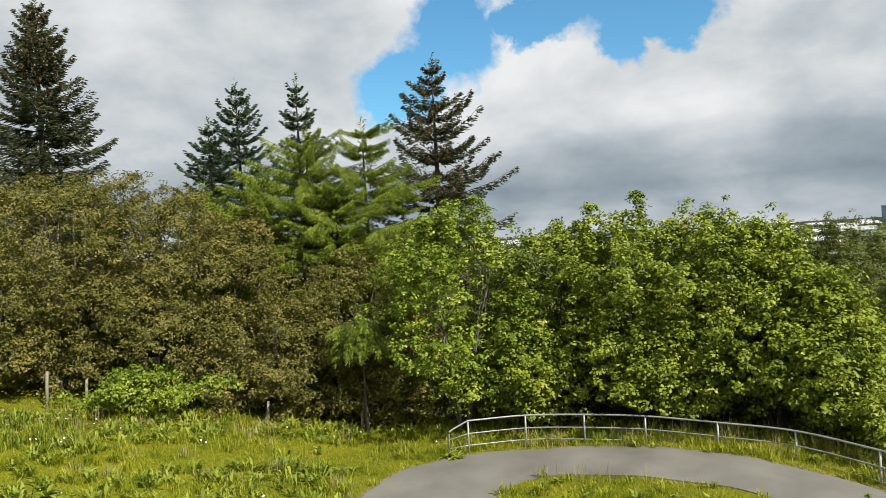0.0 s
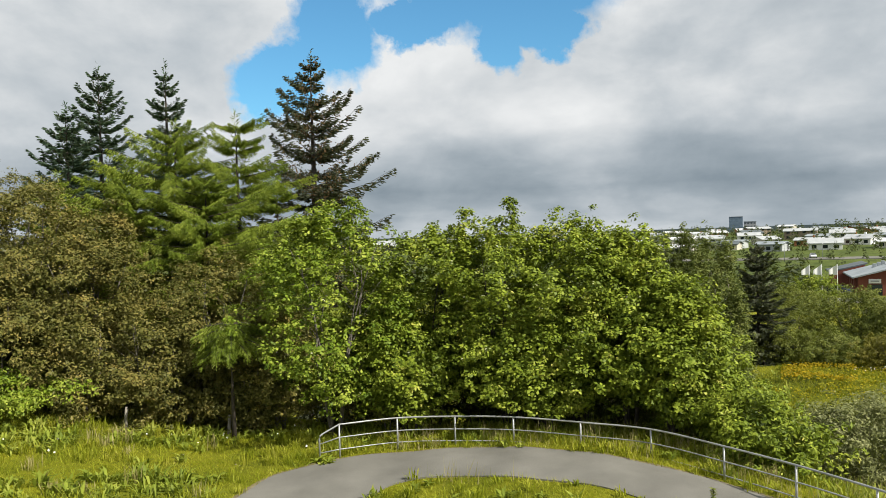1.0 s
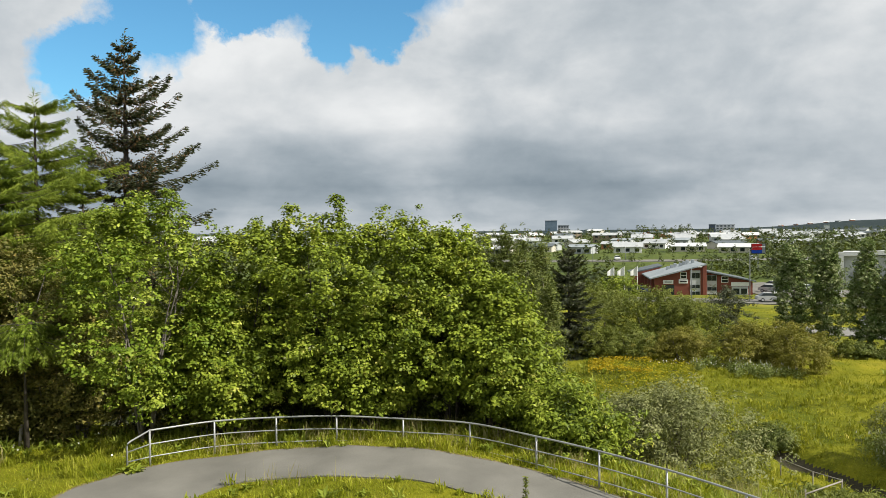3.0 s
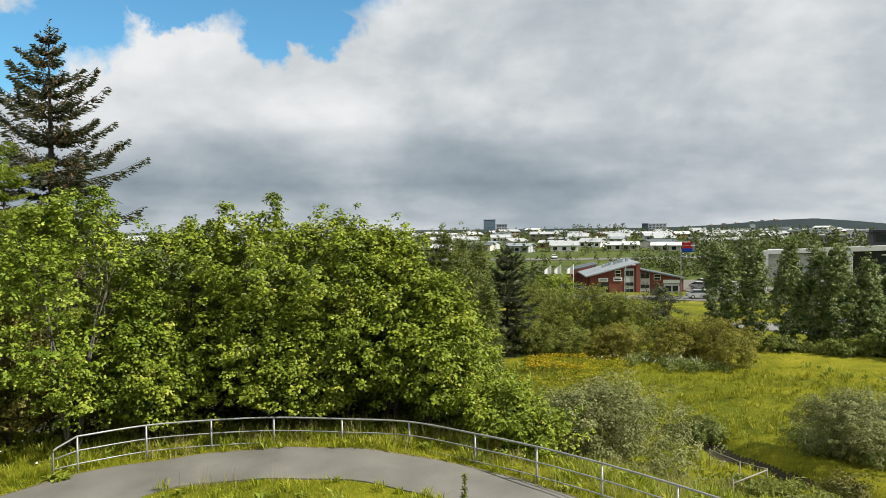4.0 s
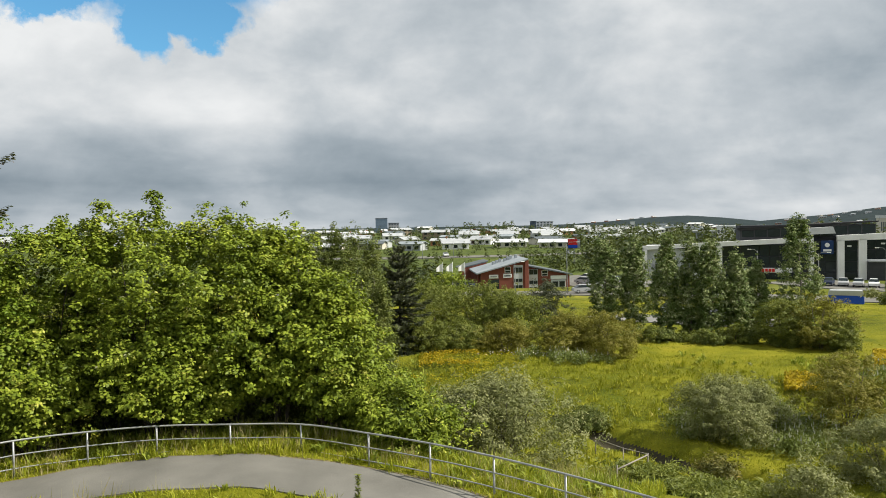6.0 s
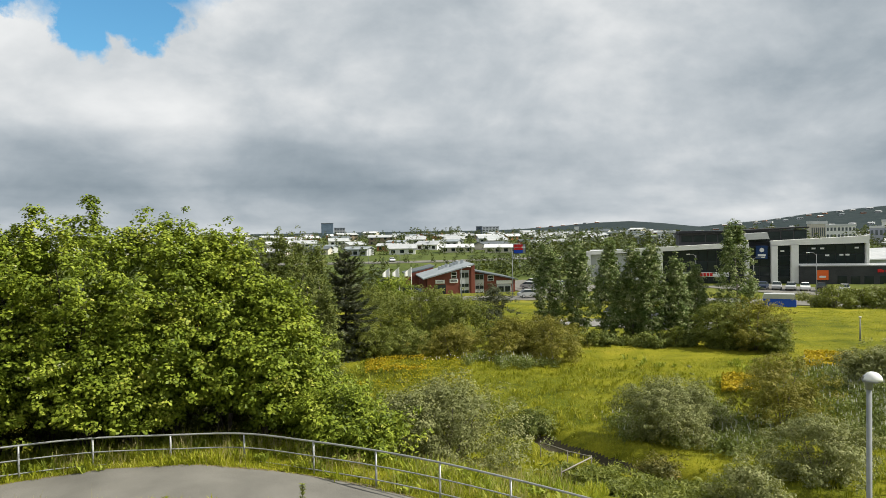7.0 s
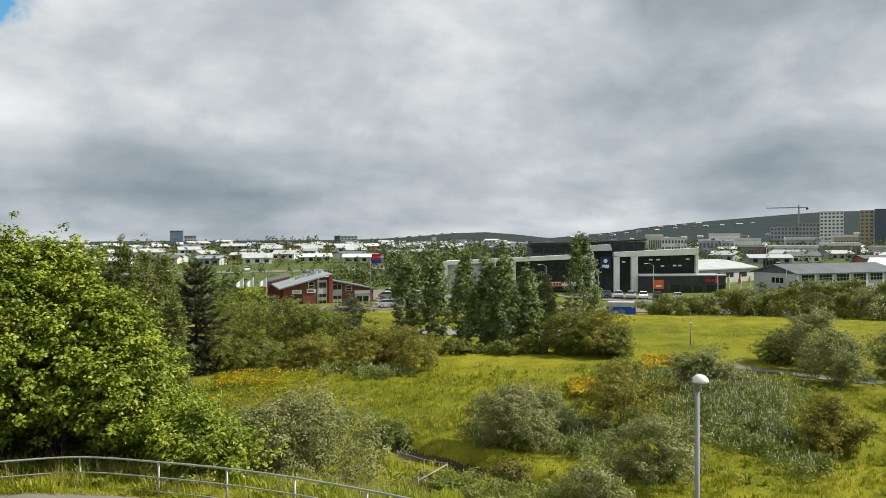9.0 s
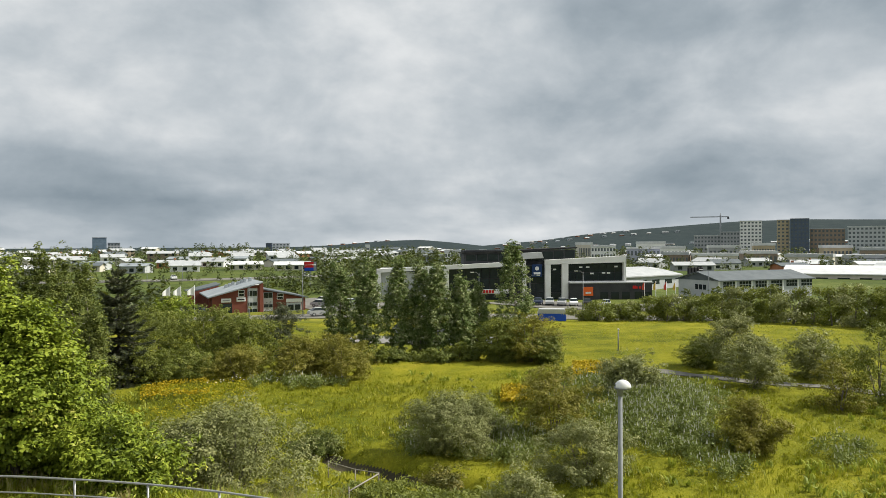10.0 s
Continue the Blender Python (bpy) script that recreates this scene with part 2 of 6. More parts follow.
def land(x, y):
    """Height of the ground over the bend of the path."""
    x, y = np.asarray(x, float), np.asarray(y, float)
    r, az = np.hypot(x, y), np.degrees(np.arctan2(x, y))
    near = 4.7 * (1 - step(1.0, 13.0, r)) * (1 + 0 * az)
    left = 0.2 * np.logaddexp(0, (-x - 3.0) * 1.6) / 1.6
    left = 5 * np.tanh(left / 5)
    bend = 0.34 * np.exp(-((x - 7.3) / 4.4) ** 2 - ((y - 19.6) / 4.4) ** 2)
    bench = near + left + bend
    rim = np.interp(az, RIM_AZ, RIM_D)
    valley = smooth_profile(r, (0, 34, 46, 75, 108, 128, 205, 300, 500, 640, 900, 1500, 5000), (-5, -5, -5.3, -5.0, -4.9, -6.5, -6.5, -3.4, -0.6, 1.0, -2.0, -2.0, -2.0))
    right = step(52, 66, az)
    valley = valley - step(240, 600, r) * right * 6.0
    for a0, d0, wide, high in ((72, 52, 7, 1.3), (38, 58, 9, 0.7), (62, 60, 9, 0.5), (46.5, 40, 2.4, -0.45), (51, 37.5, 2.2, -0.35), (56, 34.8, 2.4, -0.45), (82, 95, 22, 1.1)):
        px, py = polar(a0, d0)
        valley = valley + high * np.exp(-((x - px) ** 2 + (y - py) ** 2) / wide ** 2)
    cut = np.full(np.shape(x), 1e9)
    for (ax, ay), (bx, by) in zip(STREAM, STREAM[1:]):
        ex, ey = bx - ax, by - ay
        f = np.clip(((x - ax) * ex + (y - ay) * ey) / (ex * ex + ey * ey), 0, 1)
        cut = np.minimum(cut, np.hypot(x - ax - f * ex, y - ay - f * ey))
    valley = valley - 0.62 * np.exp(-(cut / 0.8) ** 2) + 0.14 * np.exp(-((cut - 1.8) / 0.8) ** 2)
    z = bench + (valley - bench) * step(0.3, 15.0, r - rim)
    # far hills
    crest = np.interp(az, (20, 43, 45, 48.2, 51.3, 54.1, 56.5, 59, 61, 63.5, 66, 69.4, 72.7, 75.8, 78, 82.4, 86.7, 95, 120, 150), (0, 0, 5, 12, 22, 26, 19, 9, 18, 27, 42, 55, 65, 74, 79, 81, 77, 74, 60, 0))
    z = z + crest * step(1300, 2300, r) * (1 - 0.4 * step(2600, 5000, r))
    tops = 0.06 * np.sin(x * 0.9 + np.sin(y * 0.7)) * np.sin(y * 0.8 + 1.3 * np.sin(x * 0.5))
    return z + tops * step(24, 30, r) * (1 - step(200, 400, r)) + 0.03 * np.sin(x * 1.9 + y) * np.sin(y * 2.3 - x * 0.6) * (1 - step(60, 100, r))


def height(x, y):
    return float(land(x, y))


def mesh_from(name, verts, faces, material=None, smooth=False):
    me = bpy.data.meshes.new(name)
    me.from_pydata([tuple(v) for v in verts], [], [tuple(f) for f in faces])
    if smooth:
        me.polygons.foreach_set("use_smooth", [True] * len(me.polygons))
    if material:
        me.materials.append(MAT[material])
    return me


def quads_mesh(name, corners, material, sides=4):
    """corners: (n, sides, 3): loose faces, one island each."""
    corners = np.asarray(corners, dtype=np.float32).reshape(-1, sides, 3)
    n = len(corners)
    me = bpy.data.meshes.new(name)
    me.vertices.add(n * sides)
    me.vertices.foreach_set("co", corners.ravel())
    me.loops.add(n * sides)
    me.loops.foreach_set("vertex_index", np.arange(n * sides, dtype=np.int32))
    me.polygons.add(n)
    me.polygons.foreach_set("loop_start", np.arange(0, n * sides, sides, dtype=np.int32))
    me.polygons.foreach_set("loop_total", np.full(n, sides, dtype=np.int32))
    me.update(calc_edges=True)
    me.materials.append(MAT[material])
    return me


def part(name, me, parent, label=""):
    ob = new(name, me)
    ob.parent = parent
    if label:
        ob["label"] = label
    return ob


def thing(name, x, y, z=None, turn=0.0, label="", category="", group="", kind=""):
    """An Empty at the thing's base."""
    ob = new(name)
    ob.empty_display_size = 0.2
    ob.matrix_world = pose(x, y, height(x, y) if z is None else z, 0, 0, turn)
    return tagged(ob, label, category, group, kind)


class Shape:
    """Vertices and faces of one mesh in the making."""

    def __init__(self):
        self.v, self.f = [], []

    def add(self, verts, faces):
        k = len(self.v)
        self.v += [tuple(p) for p in verts]
        self.f += [tuple(i + k for i in f) for f in faces]
        return self

    def box(self, x0, y0, z0, x1, y1, z1, bevel=0.0):
        if bevel <= 0:
            v = [(x, y, z) for z in (z0, z1) for y in (y0, y1) for x in (x0, x1)]
            return self.add(v, [(0, 2, 3, 1), (4, 5, 7, 6), (0, 1, 5, 4), (2, 6, 7, 3), (0, 4, 6, 2), (1, 3, 7, 5)])
        b = bevel
        rings = [(z0, b), (z0 + b, 0), (z1 - b, 0), (z1, b)]
        v, f = [], []
        for z, i in rings:
            v += [(x0 + i + (b if not i else 0), y0 + i, z), (x1 - i - (b if not i else 0), y0 + i, z), (x1 - i, y0 + i + (b if not i else 0), z), (x1 - i, y1 - i - (b if not i else 0), z),
                  (x1 - i - (b if not i else 0), y1 - i, z), (x0 + i + (b if not i else 0), y1 - i, z), (x0 + i, y1 - i - (b if not i else 0), z), (x0 + i, y0 + i + (b if not i else 0), z)]
        for k in range(3):
            for j in range(8):
                f.append((k * 8 + j, k * 8 + (j + 1) % 8, k * 8 + 8 + (j + 1) % 8, k * 8 + 8 + j))
        f += [tuple(range(7, -1, -1)), tuple(range(24, 32))]
        return self.add(v, f)

    def tube(self, pts, radii, sides=8, cap=True):
        pts = [Vector(p) for p in pts]
        if isinstance(radii, (int, float)):
            radii = [radii] * len(pts)
        v, f = [], []
        for i, p in enumerate(pts):
            d = (pts[min(i + 1, len(pts) - 1)] - pts[max(i - 1, 0)]).normalized()
            a = d.cross(Vector((0, 0, 1)) if abs(d.z) < 0.9 else Vector((1, 0, 0))).normalized()
            b = d.cross(a)
            for k in range(sides):
                w = 2 * math.pi * k / sides
                v.append(p + (a * math.cos(w) + b * math.sin(w)) * radii[i])
        n = len(pts)
        for i in range(n - 1):
            for k in range(sides):
                f.append((i * sides + k, i * sides + (k + 1) % sides, (i + 1) * sides + (k + 1) % sides, (i + 1) * sides + k))
        if cap:
            f += [tuple(range(sides)), tuple(range(n * sides - 1, (n - 1) * sides - 1, -1))]
        return self.add(v, f)

    def prism(self, outline, y0, y1):
        """An outline in x and z, drawn out along y."""
        n = len(outline)
        v = [(x, y0, z) for x, z in outline] + [(x, y1, z) for x, z in outline]
        return self.add(v, [tuple(range(n)), tuple(range(2 * n - 1, n - 1, -1))] + [(i, n + i, n + (i + 1) % n, (i + 1) % n) for i in range(n)])

    def mesh(self, name, material, smooth=False):
        me = mesh_from(name, self.v, self.f, material, smooth)
        bm = bmesh.new()
        bm.from_mesh(me)
        bmesh.ops.recalc_face_normals(bm, faces=bm.faces)
        bm.to_mesh(me)
        bm.free()
        return me


# ---- ground ----


def off_stream(x, y, wide=0.7):
    """True away from the stream's cutting."""
    near = np.full(len(x), 1e9)
    for (ax, ay), (bx, by) in zip(STREAM, STREAM[1:]):
        f = np.clip(((x - ax) * (bx - ax) + (y - ay) * (by - ay)) / ((bx - ax) ** 2 + (by - ay) ** 2), 0, 1)
        near = np.minimum(near, np.hypot(x - ax - f * (bx - ax), y - ay - f * (by - ay)))
    return near > wide


def build_ground():
    azs = np.concatenate([np.arange(-180, -44, 4.0), np.arange(-44, 42, 0.45), np.arange(42, 62, 0.25), np.arange(62, 100, 0.45), np.arange(100, 180, 4.0)])
    rs = [0.0, 1.0, 2.0]
    while rs[-1] < 4800:
        rs.append(rs[-1] + (0.17 if 34 < rs[-1] < 47 else 0.4 if 25 < rs[-1] < 50 else 0.6 if rs[-1] < 26 else rs[-1] * 0.022))
    rs = np.array(rs)
    a, r = np.meshgrid(np.radians(azs), rs)
    x, y = r * np.sin(a), r * np.cos(a)
    z = land(x, y)
    v = np.stack([x, y, z], -1).reshape(-1, 3)
    n = len(azs)
    k = np.arange(len(rs) - 1)[:, None] * n
    j = np.arange(n)[None, :]
    f = np.stack([k + j, k + n + j, k + n + (j + 1) % n, k + (j + 1) % n], -1).reshape(-1, 4)
    me = mesh_from("ground", v, f.tolist(), "grass", True)
    # earth along the cutting; its dark colour paints the shade down there
    me.materials.append(MAT["earth"])
    mid = v[f].mean(1)
    me.polygons.foreach_set("material_index", np.where(off_stream(mid[:, 0], mid[:, 1], 0.6), 0, 1).astype(np.int32))
    ob = new("ground", me)
    tagged(ob, "rough sunlit meadow ground of uneven yellow-green grass", "ground", kind="structure")


build_ground()


def curve_points(ctrl, per=14):
    """A smooth plan line through its corners."""
    c = [Vector(p) for p in ctrl]
    c = [c[0] * 2 - c[1]] + c + [c[-1] * 2 - c[-2]]
    out = []
    for i in range(1, len(c) - 2):
        for k in range(per):
            t = k / per
            out.append(0.5 * ((2 * c[i]) + (c[i + 1] - c[i - 1]) * t + (2 * c[i - 1] - 5 * c[i] + 4 * c[i + 1] - c[i + 2]) * t * t + (3 * c[i] - c[i - 1] - 3 * c[i + 1] + c[i + 2]) * t ** 3))
    return out + [c[-2]]


def ribbon(name, left, right, lift, material, across=6, thick=0.12):
    """A paved strip between two edges, laid on the ground."""
    s = Shape()
    n = min(len(left), len(right))
    v, f = [], []
    for i in range(n):
        for k in range(across + 1):
            p = left[i].lerp(right[i], k / across)
            v.append((p.x, p.y, height(p.x, p.y) + lift))
    w = across + 1
    for i in range(n - 1):
        for k in range(across):
            f.append((i * w + k, i * w + k + 1, (i + 1) * w + k + 1, (i + 1) * w + k))
    s.add(v, f)
    for side in (0, across):
        v2 = []
        for i in range(n):
            p = v[i * w + side]
            v2 += [p, (p[0], p[1], p[2] - thick)]
        s.add(v2, [(2 * i, 2 * i + 1, 2 * i + 3, 2 * i + 2) for i in range(n - 1)])
    return s.mesh(name, material, False)


# the hairpin: its outer and its inner edge
OUTER = curve_points([(-3.5, 6.0), (-3.4, 12.0), (-2.75, 17.2), (-2.3, 18.7), (-1.66, 20.2), (-0.7, 21.2), (0.55, 21.66), (1.95, 21.74), (3.35, 21.52), (4.8, 20.98), (6.15, 20.08), (7.3, 19.05), (8.4, 18.0), (9.4, 16.75), (10.2, 15.3), (10.75, 13.6), (11.15, 11.3), (11.4, 8.0), (11.8, 3.0)])
INNER = curve_points([(-0.3, 6.0), (0.1, 12.0), (0.7, 16.0), (0.85, 17.0), (1.04, 17.95), (1.25, 18.55), (1.7, 18.95), (2.5, 19.08), (3.45, 18.86), (4.6, 18.25), (5.65, 17.6), (6.65, 16.82), (7.35, 15.95), (7.75, 15.1), (8.15, 13.6), (8.45, 11.3), (8.6, 8.0), (9.0, 3.0)])
tagged(new("path", ribbon("path", OUTER, INNER, 0.035, "asphalt")), "worn grey asphalt footpath bending round a grass tip", "path", kind="structure")

_soil = []
for _i, _p in enumerate(OUTER):
    _q = (OUTER[min(_i + 1, len(OUTER) - 1)] - OUTER[max(_i - 1, 0)]).normalized()
    _soil.append(_p + Vector((-_q.y, _q.x)) * (0.13 + 0.07 * noise.noise(Vector((_p.x * 1.7, _p.y * 1.7, 0)))))
MAT["soil"] = surface("dry_soil", mottled((0.10, 0.085, 0.045), (0.24, 0.20, 0.11), 5.0, None, 40.0), 0.95, 0.01)
tagged(new("path_edge", ribbon("path_edge", _soil, OUTER, 0.02, "soil", 2, 0.06)), "narrow strip of dry brown soil along the path's edge", "path edge", kind="structure")

# ---- railing ----
POSTS = [(-0.15, 21.75), (0.43, 21.9), (2.16, 22.16), (3.86, 21.84), (5.5, 21.24), (7.16, 20.1), (8.69, 18.85), (9.69, 16.9), (10.42, 15.14), (10.98, 13.35), (11.4, 11.45), (11.7, 9.6), (11.95, 7.7)]


def railing():
    ob = thing("railing", 5.5, 21.24, 0.0, 0, "weathered galvanised steel tube railing along the path's outer edge", "railing")
    o = Vector((5.5, 21.24, 0))
    line = curve_points(POSTS[1:], 8)
    top = [Vector((p.x, p.y, 1.0)) for p in line]
    end = Vector((*POSTS[0], 0))
    g = height(*POSTS[0])
    top = [Vector((end.x, end.y, g - 0.1)), Vector((end.x, end.y, 0.66)), Vector((end.x + 0.03, end.y + 0.01, 0.74)), Vector((end.x + 0.1, end.y + 0.03, 0.79))] + top
    part("top_rail", Shape().tube([p - o for p in top], 0.026, 8).mesh("top_rail", "steel", True), ob)
    for name, zz in (("middle_rail", 0.62), ("bottom_rail", 0.27)):
        pts = [Vector((end.x, end.y, zz - 0.12 if zz > 0.5 else 0.24))] + [Vector((p.x, p.y, zz)) for p in line]
        part(name, Shape().tube([p - o for p in pts], 0.018, 8).mesh(name, "steel", True), ob)
    for x, y in POSTS[1:]:
        s = Shape().tube([Vector((x, y, height(x, y) - 0.25)) - o, Vector((x, y, 0.985)) - o], 0.027, 8)
        part("post", s.mesh("post", "steel", True), ob)


railing()

# ---- trees and shrubs ----


def unit(v):
    return v / np.maximum(np.linalg.norm(v, axis=-1, keepdims=True), 1e-9)


def leaf_faces(rng, pos, out, length, width, up=0.5, loose=0.7, curl=0.0, tri=False):
    """Rhombic leaves at pos, facing roughly outwards and up."""
    n = len(pos)
    nor = unit(out + np.array([0, 0, up]) + rng.normal(0, loose, (n, 3)))
    a = unit(np.cross(nor, rng.normal(0, 1, (n, 3))))
    b = np.cross(nor, a)
    s = rng.uniform(0.6, 1.25, (n, 1))
    L, W = a * length * s * 0.5, b * width * s * 0.5
    if tri:
        return np.stack([pos - 0.9 * L + 0.3 * W, pos + 0.2 * L + 1.15 * W, pos + 1.1 * L - 0.9 * W], 1)
    return np.stack([pos - L, pos + W - 0.1 * L, pos + L - nor * curl * length, pos - W - 0.1 * L], 1)


def clumps(rng, centres, radius, per, squash=0.6):
    """Points on the outer parts of small clumps, with their outward ways."""
    n = len(centres)
    d = unit(rng.normal(0, 1, (n, per, 3)) + np.array([0, 0, 0.25]))
    rad = radius * rng.uniform(0.7, 1.3, (n, 1, 1)) * rng.uniform(0.35, 1.0, (n, per, 1)) ** 0.6
    p = centres[:, None, :] + d * rad * np.array([1, 1, squash])
    return p.reshape(-1, 3), d.reshape(-1, 3)


def crown_centres(rng, n, h0, h1, rad, belly=0.45, power=1.0, lumps=6, hollow=0.45, depth=0.25):
    """Centres of leaf clumps in an uneven crown: rad at the belly, narrower above and below."""
    t = rng.uniform(0, 1, n)
    prof = np.where(t < belly, 0.55 + 0.45 * np.sin(t / belly * math.pi / 2), np.cos((t - belly) / (1 - belly) * math.pi / 2) ** power)
    ang = rng.uniform(0, 2 * math.pi, n)
    k = rng.uniform(0, 2 * math.pi, 4)
    wob = 1 + depth * (np.sin(lumps / 2 * ang + k[0] + 3 * t) * 0.6 + np.sin(lumps * ang + k[1] - 7 * t) * 0.5 + 0.5 * np.sin(17 * t + k[2] + ang))
    r = rad * prof * wob * (hollow + (1 - hollow) * np.sqrt(rng.uniform(0, 1, n)))
    return np.stack([r * np.cos(ang), r * np.sin(ang), h0 + (h1 - h0) * t], 1)


def limbs(rng, ob, material, height_, stems, spread, r0, z0=0.0, branch=5, reach=1.0):
    """Stems with forks, as a trunk part and limb parts."""
    for i in range(stems):
        a = rng.uniform(0, 2 * math.pi) if stems > 1 else 0.0
        a = a + 2 * math.pi * i / max(stems, 1)
        lean = spread * rng.uniform(0.5, 1.0) if stems > 1 else 0.05 * height_
        pts, rr = [], []
        for k in range(6):
            t = k / 5
            wob = rng.normal(0, 0.03 * height_, 2) * t
            foot = 0.12 * (stems > 1)
            pts.append((math.cos(a) * (foot + lean * t ** 1.2) + wob[0], math.sin(a) * (foot + lean * t ** 1.2) + wob[1], -0.25 + z0 + (height_ + 0.25) * t))
            rr.append(r0 * (1 - 0.82 * t))
        part("trunk" if i == 0 else "stem", Shape().tube(pts, rr, 7).mesh("trunk", material, True), ob)
        for j in range(branch):
            t = rng.uniform(0.28, 0.9)
            k = min(int(t * 5), 4)
            p = Vector(pts[k]).lerp(Vector(pts[k + 1]), t * 5 - k)
            b = rng.uniform(0, 2 * math.pi)
            ln = reach * rng.uniform(0.6, 1.1) * (1.15 - t)
            d = Vector((math.cos(b), math.sin(b), rng.uniform(0.3, 0.9)))
            r = r0 * (1 - 0.8 * t) * 0.5
            s = Shape().tube([p, p + d * ln * 0.45 + Vector((0, 0, 0.04 * ln)), p + d * ln + Vector((0, 0, 0.22 * ln))], [r, r * 0.6, r * 0.2], 5)
            part("limb", s.mesh("limb", material, True), ob)


def broadleaf(name, seed, x, y, h, rad, mat, label, category="tree", bark="bark", n=700, per=22, clump=0.42, leaf=(0.17, 0.10), base=0.16, belly=0.42, power=0.7, stems=4, spread=None, group="", up=0.5, turn=0.0, leaders=(), depth=0.25, trunk_r=None, hollow=0.45, bough=None, stretch=0.27, loose=0.6):
    rng = np.random.default_rng(seed)
    ob = thing(name, x, y, None, turn, label, category, group)
    limbs(rng, ob, bark, h * 0.82, stems, rad * 0.55 if spread is None else spread, trunk_r or 0.010 * h + 0.01, branch=5 if math.hypot(x, y) < 34 else 2, reach=rad * 0.7)
    # boughs first, then sprays on each bough: deep gaps between them
    size = bough or 0.30 * rad
    nb = max(n // 9, 14)
    b = crown_centres(rng, nb, h * base + 0.2 * size, h - 0.35 * size, rad * 0.92, belly, power, depth=depth, hollow=max(hollow, 0.55))
    c = (b[:, None, :] + rng.normal(0, 1, (nb, 9, 3)) * np.array([0.5, 0.5, stretch]) * size * rng.uniform(0.7, 1.2, (nb, 1, 1))).reshape(-1, 3)
    c[:, 2] = np.maximum(c[:, 2], 0.1)
    for dx, dy, hh, rr in leaders:
        m = int(26 * max(hh, 0.9))
        t = rng.uniform(0, 1, m)
        a = rng.uniform(0, 6.28, m)
        q = rr * (1 - 0.7 * t)
        c = np.concatenate([c, np.stack([dx + q * np.cos(a), dy + q * np.sin(a), h * 0.88 + (hh + h * 0.12) * t], 1)])
    p, d = clumps(rng, c, clump, per)
    axis = np.array([0, 0, h * 0.4])
    out = unit(d + 0.6 * unit(p - axis))
    small = mat not in ("rowan", "sycamore")
    part("crown", quads_mesh("crown", leaf_faces(rng, p, out, leaf[0], leaf[1] * (1.25 if small else 1.0), up, loose, tri=small), mat, 3 if small else 4), ob)
    if mat in ("rowan", "sycamore") and h > 5:
        pick = rng.choice(len(c), 60, replace=False)
        q = c[pick] * np.array([1.08, 1.08, 1.0]) + np.array([0, 0, 0.12])
        q = (q[:, None, :] + rng.normal(0, 0.05, (60, 5, 3))).reshape(-1, 3)
        part("blossom", quads_mesh("blossom", leaf_faces(rng, q, np.tile([[0, 0, 1.0]], (len(q), 1)), 0.07, 0.06, 0.6, 0.4), "blossom"), ob, "pale faded flower clusters")["kind"] = "stuff"
    return ob


